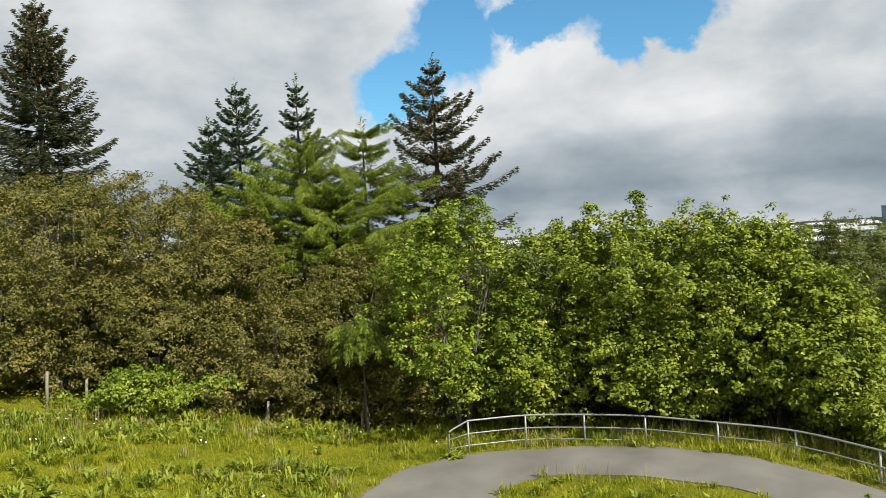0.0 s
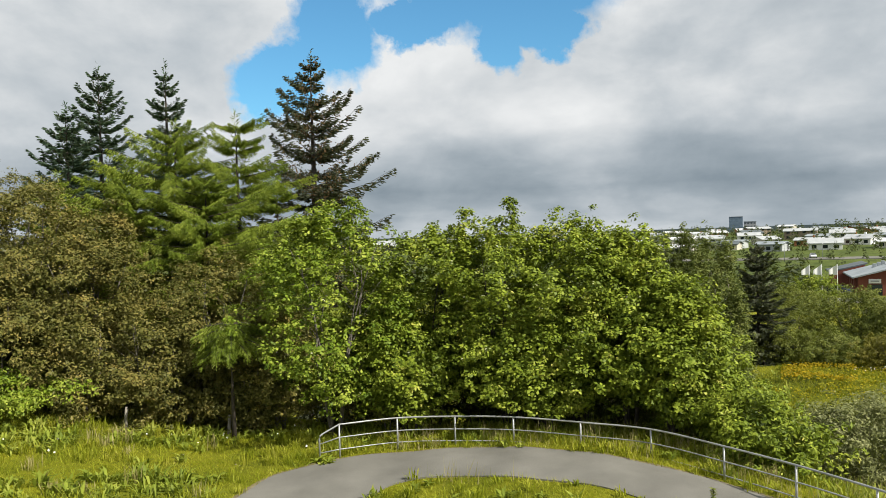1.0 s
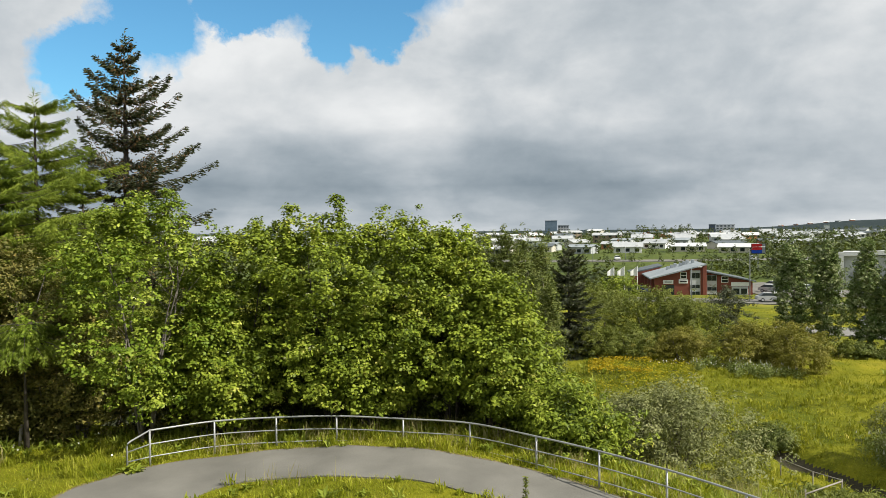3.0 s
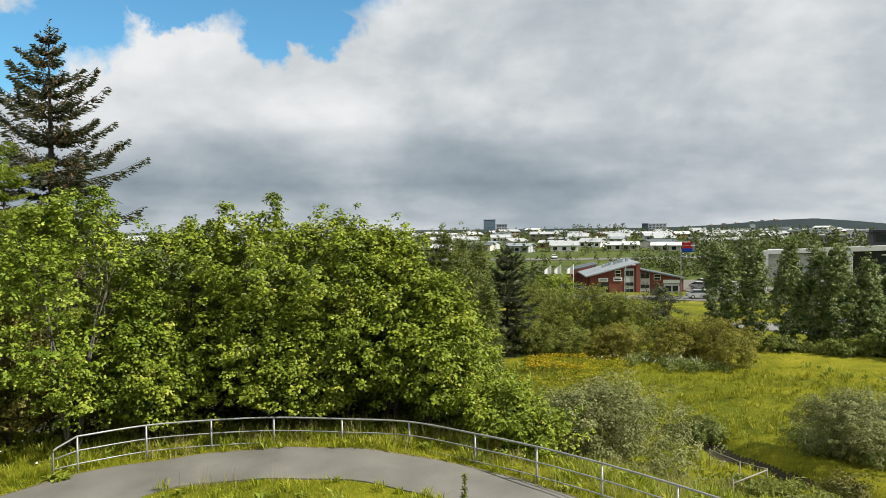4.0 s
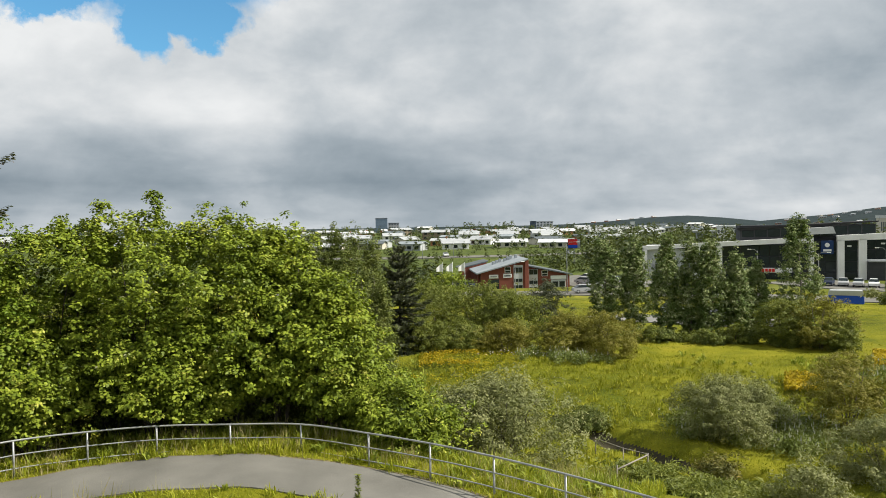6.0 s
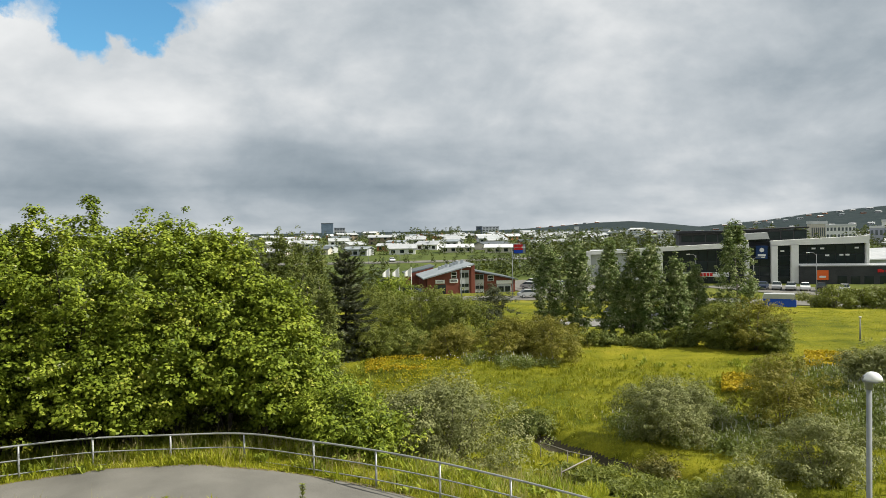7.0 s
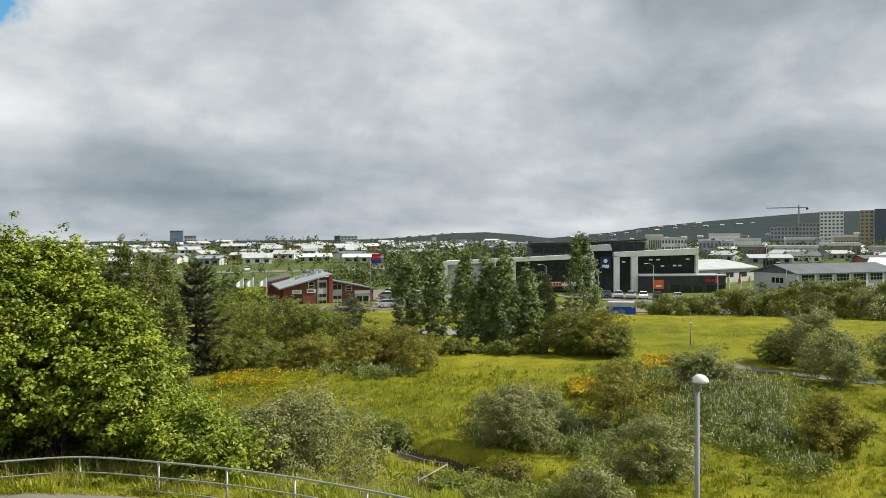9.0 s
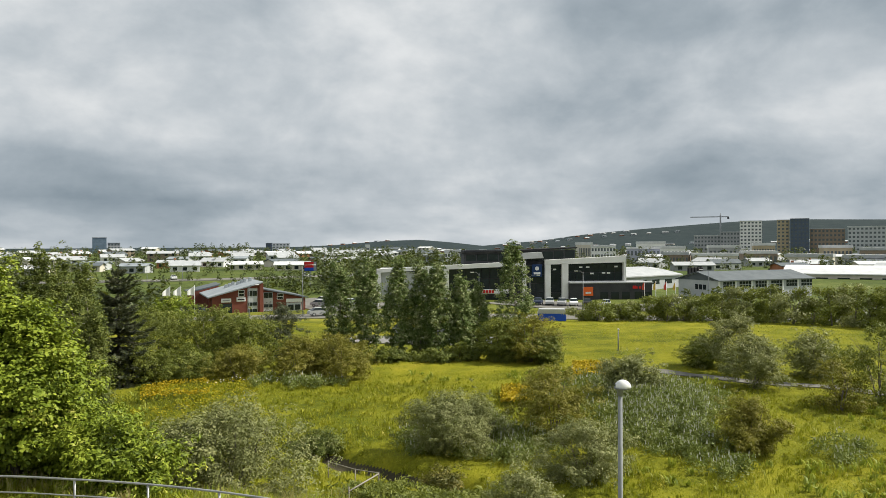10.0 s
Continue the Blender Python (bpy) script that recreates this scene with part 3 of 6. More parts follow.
def conifer(name, seed, x, y, h, rad, mat, label, whorls=34, per=7, droop=0.25, tip=0.35, twig=0.34, wide=0.075, dense=1.0, power=0.85, hang=0.3, base=0.05, cones=0.0, bark="dark_bark", shift=(0, 0), lean=0.0, cats="spruce tree", limb_odd=0.25, turn=0.0, z=None, fan=0.16, lift=0.9):
    """Whorls of boughs set with needle twigs."""
    rng = np.random.default_rng(seed)
    ob = thing(name, x, y, z, turn, label, cats)
    part("trunk", Shape().tube([(0, 0, -0.3), (0.02 * h * lean, 0, h * 0.5), (0.05 * h * lean, 0, h * 0.98)], [0.017 * h + 0.03, 0.010 * h, 0.012], 8).mesh("trunk", bark, True), ob)
    boughs, faces, cone_faces = Shape(), [], []
    for w in range(whorls):
        t = base + (1 - base) * (w + rng.uniform(-0.3, 0.3)) / whorls
        t = min(max(t, 0.03), 0.985)
        L0 = rad * (1 - t) ** power + 0.12
        for k in range(per):
            if rng.uniform() < 0.07:
                continue
            a = 2 * math.pi * (k + 0.5 * (w % 2)) / per + rng.uniform(-0.3, 0.3)
            L = L0 * rng.uniform(1 - limb_odd * 1.5, 1 + limb_odd)
            d = np.array([math.cos(a), math.sin(a), 0])
            side = np.array([-d[1], d[0], 0])
            p0 = np.array([0.05 * h * lean * t, 0, h * t])
            rise = lift * (t - 0.35)
            s = np.linspace(0, 1, 7)
            line = p0 + d * (L * s)[:, None] + np.array([0, 0, 1.0]) * (L * (rise * s - droop * s ** 1.5 * (1.2 - t) * 1.6 + tip * s ** 3))[:, None] + side * (L * 0.06 * rng.normal() * s ** 2)[:, None]
            boughs.tube([tuple(q) for q in line[::2]], [0.006 * h * (1 - t) + 0.012, 0.02, 0.012, 0.004], 4, cap=False)
            m = max(int(30 * dense * L / 1.6), 5)
            u = rng.uniform(0.12, 1.0, m)
            at = np.stack([np.interp(u, s, line[:, i]) for i in range(3)], 1)
            sg = rng.choice([-1.0, 1.0], m)
            at = at + side * (sg * rng.uniform(0, 1, m) * fan * L * np.sin(math.pi * np.clip(u, 0.1, 0.95)))[:, None] - np.array([0, 0, 1.0]) * (rng.uniform(0, 1, m) ** 2 * fan * hang * 1.6 * L)[:, None]
            way = unit(d * 0.75 + side * sg[:, None] * rng.uniform(0.3, 1.0, (m, 1)) + np.array([0, 0, 1.0]) * (rng.uniform(-0.1, 0.35, (m, 1)) - hang))
            ln = twig * (0.55 + 0.6 * (1 - u) + 0.2 * rng.uniform(0, 1, m))[:, None] * min(1.0, 0.35 + L / 1.6)
            wv = unit(np.cross(way, rng.normal(0, 1, (m, 3)))) * wide * 0.5
            faces.append(np.stack([at - way * 0.04 - wv * 0.4, at + way * ln * 0.5 + wv * 1.1, at + way * ln], 1))
            wv2 = unit(np.cross(way, wv)) * wide * 0.5
            faces.append(np.stack([at - way * 0.04 + wv2 * 0.4, at + way * ln * 0.45 - wv2 * 1.1, at + way * ln * 0.95], 1))
            if cones and t > 1 - cones:
                mc = int(m * 0.45)
                q = at[:mc] + rng.normal(0, 0.1, (mc, 3)) + np.array([0, 0, -0.05])
                cone_faces.append(leaf_faces(rng, q, np.tile(d, (mc, 1)), 0.17, 0.085, 0.0, 0.4))
    # the leading shoot
    m = 60
    u = rng.uniform(0.93, 1.02, m)
    at = np.stack([np.full(m, 0.05 * h * lean), np.zeros(m), u * h], 1)
    way = unit(rng.normal(0, 1, (m, 3)) * np.array([1, 1, 0.3]) + np.array([0, 0, 0.5]))
    wv = unit(np.cross(way, rng.normal(0, 1, (m, 3)))) * wide * 0.5
    faces.append(np.stack([at - wv, at + way * 0.13 + wv, at + way * 0.27], 1))
    part("bough", boughs.mesh("bough", bark, True), ob)["kind"] = "stuff"
    part("crown", quads_mesh("crown", np.concatenate(faces), mat, 3), ob)
    if cone_faces:
        part("cone_cluster", quads_mesh("cone_cluster", np.concatenate(cone_faces), "cone"), ob, "clusters of brown hanging cones")["kind"] = "stuff"
    return ob


def top_at(az, d, tan):
    """Height above the ground of a thing at that bearing and distance whose top is seen at that slope."""
    x, y = polar(az, d)
    return x, y, EYE + d * tan - height(x, y)


# conifers behind
for name, seed, az, d, tan, rad, mat, kw in (
    ("spruce", 1, -27.9, 42, 0.3085, 5.2, "spruce", dict(whorls=44, dense=2.4, twig=0.42, wide=0.1, cones=0.3, power=0.75, label="tall old grey-green spruce with a ragged outline")),
    ("blue_spruce", 2, -14.9, 46, 0.2146, 5.0, "blue_spruce", dict(whorls=34, hang=0.1, dense=2.6, twig=0.4, wide=0.11, power=0.7, label="dark blue-green spruce with a pointed top behind the larch")),
    ("blue_spruce", 3, -10.5, 47, 0.2256, 3.6, "blue_spruce", dict(whorls=32, hang=0.1, dense=2.6, twig=0.4, wide=0.11, power=0.7, label="slender dark spruce with a pointed top")),
    ("blue_spruce", 13, -17.0, 44, 0.165, 4.6, "blue_spruce", dict(whorls=30, hang=0.1, dense=2.6, twig=0.4, wide=0.11, power=0.7, label="low blue-green spruce behind the larch")),
    ("spruce", 4, -0.1, 41, 0.2407, 6.8, "spruce", dict(whorls=32, per=7, dense=2.4, twig=0.4, wide=0.1, cones=0.6, power=0.75, tip=0.25, droop=0.2, limb_odd=0.35, label="tall dark spruce with cone-laden top and long bare lower boughs")),
    ("spruce", 5, 32.4, 66, -0.0247, 3.2, "spruce", dict(whorls=26, dense=3.0, twig=0.45, wide=0.12, power=0.8, limb_odd=0.4, label="dark conical spruce at the meadow's edge")),
):
    x, y, h = top_at(az, d, tan)
    conifer(name, seed, x, y, h, rad, mat, kw.pop("label"), **kw)

# larches: light green, with long arching boughs
for seed, az, d, tan, rad in ((21, -5.7, 32, 0.160, 4.0), (22, -10.0, 32, 0.150, 4.8), (23, -13.4, 31.5, 0.098, 3.4), (25, -2.9, 32.5, 0.080, 3.0), (26, -17.6, 34, 0.088, 2.2), (27, -8.0, 30.2, 0.085, 3.2)):
    x, y, h = top_at(az, d, tan)
    conifer("larch", seed, x, y, h, rad, "larch", "light green larch with arching feathery boughs", whorls=int(12 + 0.7 * h), per=9, droop=0.10, tip=0.10, twig=0.21, wide=0.042, dense=7.5, power=0.46, hang=0.7, fan=0.10, base=0.2, lift=0.42, cats="larch tree", limb_odd=0.5)
x, y, h = top_at(-6.6, 24.9, -0.098)
conifer("larch", 24, x, y, h, 1.7, "larch", "small young larch with drooping feathery boughs", whorls=6, per=10, droop=0.40, tip=-0.22, twig=0.18, wide=0.03, dense=10.0, power=0.25, hang=0.9, fan=0.16, base=0.8, lift=0.3, cats="larch tree", limb_odd=0.3)

# broad-leaved trees along the railing
ROW = ((31, 0.9, 24.6, 0.0461, 2.7, "sycamore", ((0.9, 0.2, 0.1, 0.5), (-1.0, 0, -0.4, 0.6))), (32, 8.7, 25.0, 0.0148, 2.5, "rowan", ((0.8, 0, -0.1, 0.4), (-0.8, 0, -0.5, 0.5))), (33, 14.3, 24.6, 0.022, 2.5, "rowan", ((0.2, 0, 0.75, 0.28), (-1.3, 0.0, 0.35, 0.3))),
       (34, 19.6, 24.6, 0.0173, 2.5, "rowan", ((1.3, 0, -0.35, 0.5), (-1.1, 0, -0.2, 0.4))), (35, 23.3, 24.0, -0.0025, 1.9, "rowan", ((-0.8, 0, -0.1, 0.4), (0.7, 0, -0.4, 0.5))), (36, 26.6, 23.0, -0.066, 1.4, "rowan", ()), (37, 4.8, 26.5, -0.03, 1.9, "rowan", ()),
       (38, 11.5, 26.8, -0.02, 2.2, "rowan", ()), (39, 22.0, 26.3, -0.012, 2.4, "rowan", ()), (40, 28.6, 23.6, -0.13, 1.0, "rowan", ()), (41, 17.0, 23.6, -0.09, 1.9, "rowan", ()), (42, 6.0, 24.3, -0.10, 1.5, "rowan", ()))
for seed, az, d, tan, rad, mat, leaders in ROW:
    x, y, h = top_at(az, d, tan)
    broadleaf("rowan_tree" if mat == "rowan" else "sycamore_tree", seed, x, y, h, rad, mat, "leafy green tree with several thin grey stems behind the railing" if mat == "rowan" else "bright yellow-green broad-leaved tree at the end of the railing", n=1150 if d < 25.5 else 500, per=28, clump=0.24, leaf=(0.122, 0.080), up=0.8, bough=0.6, stretch=0.5, leaders=leaders, base=0.2, belly=0.38, power=0.6, hollow=0.5, depth=0.34, stems=6, loose=0.42, trunk_r=0.05, bark="dark_bark" if mat == "rowan" else "bark")

# dark undergrowth in the shade behind them
for _i in range(15):
    _az = 1.5 + 2.05 * _i
    _d = 26.6 + 0.7 * math.sin(_i * 2.3) - 0.09 * max(_az - 18, 0)
    _x, _y = polar(_az, _d)
    broadleaf("undergrowth_shrub", 130 + _i, _x, _y, 2.1 + 0.5 * math.sin(_i * 1.7), 1.35, "dark_willow" if _i % 3 else "birch", "dark leafy undergrowth shrub in the shade of the trees", "shrub", bark="dark_bark", n=260, per=24, clump=0.26, leaf=(0.11, 0.07), base=0.02, belly=0.4, power=0.35, stems=5, bough=0.4, hollow=0.2, stretch=0.5)
for _seed, _az, _d, _tan, _rad in ((146, 7.2, 24.4, -0.115, 0.75), (147, 5.0, 24.3, -0.17, 0.6)):
    _x, _y, _h = top_at(_az, _d, _tan)
    broadleaf("birch_shrub", _seed, _x, _y, _h, _rad, "birch", "thin brownish birch shrub between the leafy trees", "shrub", n=150, per=26, clump=0.2, leaf=(0.09, 0.06), base=0.1, belly=0.5, power=0.4, stems=5, bough=0.3, hollow=0.2, stretch=0.8)

# brownish small-leaved trees on the slope
for seed, az, d, tan, rad, base in ((51, -30, 30, 0.098, 3.4, 0.05), (52, -25.4, 29.5, 0.100, 3.2, 0.05), (53, -20.6, 29.5, 0.084, 3.0, 0.05), (54, -16.5, 28.5, 0.02, 2.4, 0.05), (60, -34.5, 30, 0.1, 3.2, 0.05),
                                    (55, -16.5, 27.0, -0.075, 1.9, 0.05), (56, -12.6, 26.8, -0.066, 2.0, 0.05), (57, -7.4, 27.6, -0.008, 2.0, 0.05), (58, -3.3, 25.8, -0.082, 1.7, 0.05), (59, -10.0, 26.6, -0.09, 1.7, 0.05), (61, -5.2, 26.2, -0.11, 1.4, 0.05),
                                    (62, -22, 27.8, -0.03, 2.2, 0.12), (63, -27.5, 28.3, -0.01, 2.4, 0.08), (64, -32.0, 28.0, 0.0, 2.4, 0.08), (65, -23.2, 31.5, 0.104, 3.0, 0.05), (67, -18.6, 31.5, 0.078, 2.6, 0.05), (68, -27.8, 31.8, 0.103, 3.0, 0.05), (69, -15.2, 30.0, 0.05, 2.2, 0.05)):
    x, y, h = top_at(az, d, tan)
    broadleaf("birch_tree" if h > 5 else "birch_shrub", seed, x, y, h, rad, "birch", "brownish-green small-leaved birch with dense twiggy crown", "tree" if h > 5 else "shrub", n=860 if h > 5 else 560, per=32, clump=0.28, bough=0.6, stretch=0.45, leaf=(0.105, 0.07), base=base, belly=0.45, power=0.36, stems=5, up=0.7, hollow=0.5, loose=0.45)
x, y, h = top_at(-22.8, 26.3, -0.132)
broadleaf("rowan_shrub", 66, x, y, h, 2.3, "sycamore", "low fresh green shrub under the birches", "shrub", n=520, per=24, clump=0.22, leaf=(0.11, 0.07), base=0.1, power=0.4, bough=0.5, depth=0.45)

# trees and shrubs of the valley
for name, seed, az, d, tan, rad, mat, label, kw in (
    ("rowan_shrub", 74, 31.8, 21.4, -0.205, 1.2, "rowan", "low leafy shrub against the railing", dict(n=200)),
    ("rowan_shrub", 75, 33.9, 21.2, -0.24, 0.9, "rowan", "low leafy shrub against the railing", dict(n=150)),
    ("grey_willow", 76, 40.0, 25.0, -0.2, 2.2, "willow", "grey twiggy willow shrub below the railing", dict(leaf=(0.11, 0.05), n=560, stems=9)),
    ("grey_willow", 77, 37.2, 24.0, -0.22, 1.5, "willow", "grey twiggy willow shrub below the railing", dict(leaf=(0.11, 0.05), n=300, stems=7)),
    ("grey_willow", 78, 56.6, 41.5, -0.1985, 2.4, "willow", "rounded grey willow shrub in the meadow", dict(leaf=(0.14, 0.06), n=560, stems=9)),
    ("grey_willow", 79, 59.0, 43, -0.223, 1.5, "willow", "rounded grey willow shrub in the meadow", dict(leaf=(0.14, 0.05), n=120, stems=5)),
    ("brown_shrub", 80, 64.4, 44, -0.158, 1.9, "brown", "tall brown-green shrub in the meadow", dict(stems=6)),
    ("brown_shrub", 81, 66.6, 37, -0.232, 2.2, "willow", "low spreading grey-green shrub", dict(stems=6)),
    ("brown_shrub", 82, 69.9, 53, -0.146, 1.8, "willow", "round grey-green shrub on the mound", dict(stems=6)),
    ("brown_shrub", 83, 78.3, 44.5, -0.192, 1.4, "brown", "lone brown shrub on the meadow", dict(stems=6)),
    ("dark_shrub", 106, 46.7, 43.7, -0.262, 1.1, "dark_willow", "low dark bush over the stream's cutting", dict(n=130, stems=7)),
    ("dark_shrub", 107, 45.2, 44.0, -0.266, 0.8, "dark_willow", "low dark bush over the stream's cutting", dict(n=90, stems=7)),
    ("dark_shrub", 108, 56.2, 37.0, -0.311, 0.75, "birch", "low dark brown bush in the stream's cutting", dict(n=110, stems=7)),
    ("grey_willow", 84, 77.4, 69.5, -0.088, 2.6, "willow", "pale grey-green willow by the footpath", dict()),
    ("grey_willow", 85, 75.3, 72, -0.117, 2.0, "olive", "dark green shrub by the footpath", dict()),
    ("grey_willow", 86, 78.6, 63.6, -0.114, 2.0, "willow", "pale grey-green willow by the footpath", dict()),
    ("grey_willow", 87, 82.2, 69.5, -0.105, 2.0, "willow", "grey-green willow beside the footpath", dict()),
    ("grey_willow", 88, 86.4, 62, -0.094, 3.2, "olive", "broad olive-green willow by the footpath", dict()),
    ("grey_willow", 89, 84.0, 58, -0.136, 1.8, "brown", "small twiggy shrub beside the footpath", dict(n=120)),
    ("grey_willow", 90, 61.9, 31.5, -0.293, 1.2, "willow", "low twiggy shrub in the meadow", dict(n=120)),
    ("brown_shrub", 91, 38.4, 72, -0.078, 4.6, "olive", "broad olive-brown willow thicket", dict(n=520)),
    ("brown_shrub", 92, 40.8, 70, -0.088, 3.3, "olive", "broad olive-brown willow thicket", dict(n=480)),
    ("brown_shrub", 93, 35.2, 76, -0.085, 4.0, "olive", "dark willow thicket under the spruce", dict(n=400)),
    ("brown_shrub", 94, 44.9, 64, -0.119, 2.2, "brown", "rust-brown shrub at the meadow's edge", dict()),
    ("brown_shrub", 95, 48.3, 63.5, -0.121, 2.4, "brown", "rust-brown shrub at the meadow's edge", dict()),
    ("brown_shrub", 96, 46.7, 67, -0.123, 1.7, "brown", "rust-brown shrub at the meadow's edge", dict()),
    ("garden_shrub", 121, 36.2, 112, -0.064, 2.6, "rowan", "light green garden shrub beside the red building", dict(n=220)),
    ("garden_shrub", 122, 34.6, 108, -0.078, 3.0, "olive", "broad green shrub beside the road", dict(n=220)),
    ("pine_tree", 97, 43.7, 77, -0.078, 1.9, "spruce", "dark green rounded pine beside the road", dict(leaf=(0.2, 0.08))),
    ("brown_shrub", 98, 62.7, 72, -0.094, 2.3, "brown", "brown-green shrub beside the poplars", dict()),
    ("brown_shrub", 99, 60.4, 73, -0.10, 1.8, "olive", "dark shrub beside the poplars", dict()),
    ("brown_shrub", 100, 63.9, 71, -0.123, 1.1, "olive", "dark low shrub beside the poplars", dict()),
    ("brown_shrub", 101, 33.6, 66, -0.124, 2.5, "olive", "dark low thicket at the meadow's edge", dict(n=260)),
    ("brown_shrub", 102, 36.8, 66, -0.128, 2.6, "olive", "dark low thicket at the meadow's edge", dict(n=260)),
    ("brown_shrub", 103, 40.5, 64.5, -0.13, 2.2, "brown", "low thicket at the meadow's edge", dict(n=240)),
):
    x, y, h = top_at(az, d, tan)
    args = dict(n=300, per=26, clump=0.22 + 0.0014 * d, bough=0.40 + 0.006 * d, leaf=(0.11 + 0.0014 * d, 0.042 + 0.0005 * d), base=0.03, belly=0.4, power=0.42, stems=5, up=0.5, hollow=0.4, stretch=0.5, depth=0.5, loose=0.45)
    args.update(kw)
    args["n"] = int(args["n"] * (2.2 if d < 60 else 1.9))
    broadleaf(name, seed, x, y, max(h, 0.8), rad, mat, label, "shrub" if h < 5 else "tree", **args)

# upright dark willows beyond the row
for seed, az, d, tan, rad in ((71, 25.0, 47, -0.009, 1.5), (72, 26.4, 48, -0.013, 1.4), (73, 27.7, 48, -0.011, 1.4), (104, 29.0, 49, -0.017, 1.3), (105, 30.2, 50, -0.024, 1.1), (109, 30.9, 47, -0.075, 0.9)):
    x, y, h = top_at(az, d, tan)
    broadleaf("willow_tree", seed, x, y, h, rad, "dark_willow", "upright grey-green willow tree beyond the railing", n=950, per=22, clump=0.24, bough=0.34, stretch=1.5, leaf=(0.13, 0.08), base=0.04, belly=0.4, power=0.55, stems=2, spread=0.4, depth=0.3, hollow=0.15, loose=0.45)

# poplars
for seed, az, d, tan, rad in ((111, 48.0, 78, -0.026, 1.45), (112, 50.2, 79, -0.0227, 1.4), (113, 52.5, 76, -0.027, 1.35), (114, 54.2, 77, -0.033, 1.25), (115, 55.6, 76, -0.033, 1.3), (116, 57.3, 77, -0.048, 1.3), (117, 61.4, 80, -0.0046, 1.9), (119, 58.6, 79, -0.06, 1.2)):
    x, y, h = top_at(az, d, tan)
    broadleaf("poplar", seed, x, y, h, rad * 1.08, "poplar", "narrow upright poplar with dark leaves and pale undersides", n=1300, per=20, clump=0.26, bough=0.42, stretch=1.5, leaf=(0.17, 0.12), base=0.1, belly=0.35, power=0.6, stems=1, spread=0.3, depth=0.28, hollow=0.1, loose=0.5)

# low growth at the poplars' feet
for _i in range(10):
    _az = 47.6 + 1.6 * _i
    _x, _y = polar(_az, 73.5 + 0.8 * math.sin(_i * 2.1))
    broadleaf("undergrowth_shrub", 160 + _i, _x, _y, 1.3 + 0.35 * math.sin(_i * 1.3), 1.5, "dark_willow" if _i % 2 else "olive", "low dark shrub at the poplars' feet", "shrub", bark="dark_bark", n=150, per=22, clump=0.28, leaf=(0.2, 0.12), base=0.02, belly=0.4, power=0.35, stems=3, bough=0.5, hollow=0.2, stretch=0.4)

# ---- town ----


def wall_mat(name, c1, c2, scale=0.4, rough=0.8):
    MAT[name] = surface(name, mottled(c1, c2, scale, None, 6.0), rough)


for _n, _a, _b in (
    ("white_render", (0.72, 0.72, 0.70), (0.84, 0.84, 0.82)), ("cream_render", (0.50, 0.47, 0.40), (0.62, 0.58, 0.50)), ("grey_render", (0.30, 0.31, 0.32), (0.40, 0.41, 0.42)),
    ("pale_cladding", (0.40, 0.42, 0.43), (0.50, 0.52, 0.53)), ("dark_cladding", (0.035, 0.036, 0.04), (0.06, 0.062, 0.066)), ("brick_red", (0.15, 0.048, 0.034), (0.22, 0.070, 0.048)),
    ("tan_render", (0.36, 0.30, 0.20), (0.45, 0.38, 0.26)), ("brown_render", (0.22, 0.17, 0.13), (0.30, 0.24, 0.18)), ("blue_render", (0.07, 0.09, 0.13), (0.10, 0.13, 0.18)), ("lilac_render", (0.30, 0.32, 0.40), (0.38, 0.40, 0.48)),
    ("white_roof", (0.50, 0.51, 0.52), (0.64, 0.65, 0.65)), ("grey_roof", (0.22, 0.25, 0.27), (0.32, 0.35, 0.37)), ("pale_roof", (0.34, 0.36, 0.37), (0.46, 0.47, 0.48)), ("red_roof", (0.24, 0.07, 0.045), (0.34, 0.11, 0.07)),
    ("slate_roof", (0.085, 0.10, 0.11), (0.13, 0.15, 0.16)), ("rust_render", (0.33, 0.13, 0.06), (0.42, 0.18, 0.09)), ("lamp_grey", (0.20, 0.215, 0.225), (0.29, 0.305, 0.315)),
    ("orange_sign", (0.75, 0.13, 0.03), (0.80, 0.16, 0.04)), ("blue_sign", (0.012, 0.035, 0.10), (0.018, 0.045, 0.13)), ("red_sign", (0.55, 0.02, 0.02), (0.62, 0.03, 0.03)), ("blue_paint", (0.012, 0.06, 0.42), (0.02, 0.08, 0.5)),
    ("white_paint", (0.72, 0.73, 0.73), (0.80, 0.80, 0.80)), ("silver_paint", (0.36, 0.37, 0.38), (0.44, 0.45, 0.46)), ("navy_paint", (0.02, 0.03, 0.06), (0.03, 0.045, 0.08)), ("black_paint", (0.015, 0.015, 0.016), (0.03, 0.03, 0.03)),
    ("tyre", (0.018, 0.018, 0.018), (0.03, 0.03, 0.03)), ("timber", (0.22, 0.20, 0.17), (0.34, 0.31, 0.27)), ("flag_cloth", (0.70, 0.71, 0.70), (0.80, 0.80, 0.79)), ("flag_yellow", (0.62, 0.42, 0.08), (0.70, 0.50, 0.12)), ("flag_red", (0.55, 0.08, 0.05), (0.62, 0.12, 0.07)),
    ("gravel", (0.17, 0.165, 0.155), (0.27, 0.26, 0.24)),
):
    wall_mat(_n, _a, _b)
MAT["glass"] = surface("dark_glass", mottled((0.010, 0.015, 0.016), (0.03, 0.042, 0.044), 0.25), 0.12, spec=0.35)
MAT["blue_glass"] = surface("blue_glass", mottled((0.10, 0.15, 0.20), (0.16, 0.22, 0.28), 0.25), 0.1, spec=0.6)
MAT["lamp_glass"] = surface("lamp_dome", (0.72, 0.73, 0.72), 0.35)

BOXES = {}


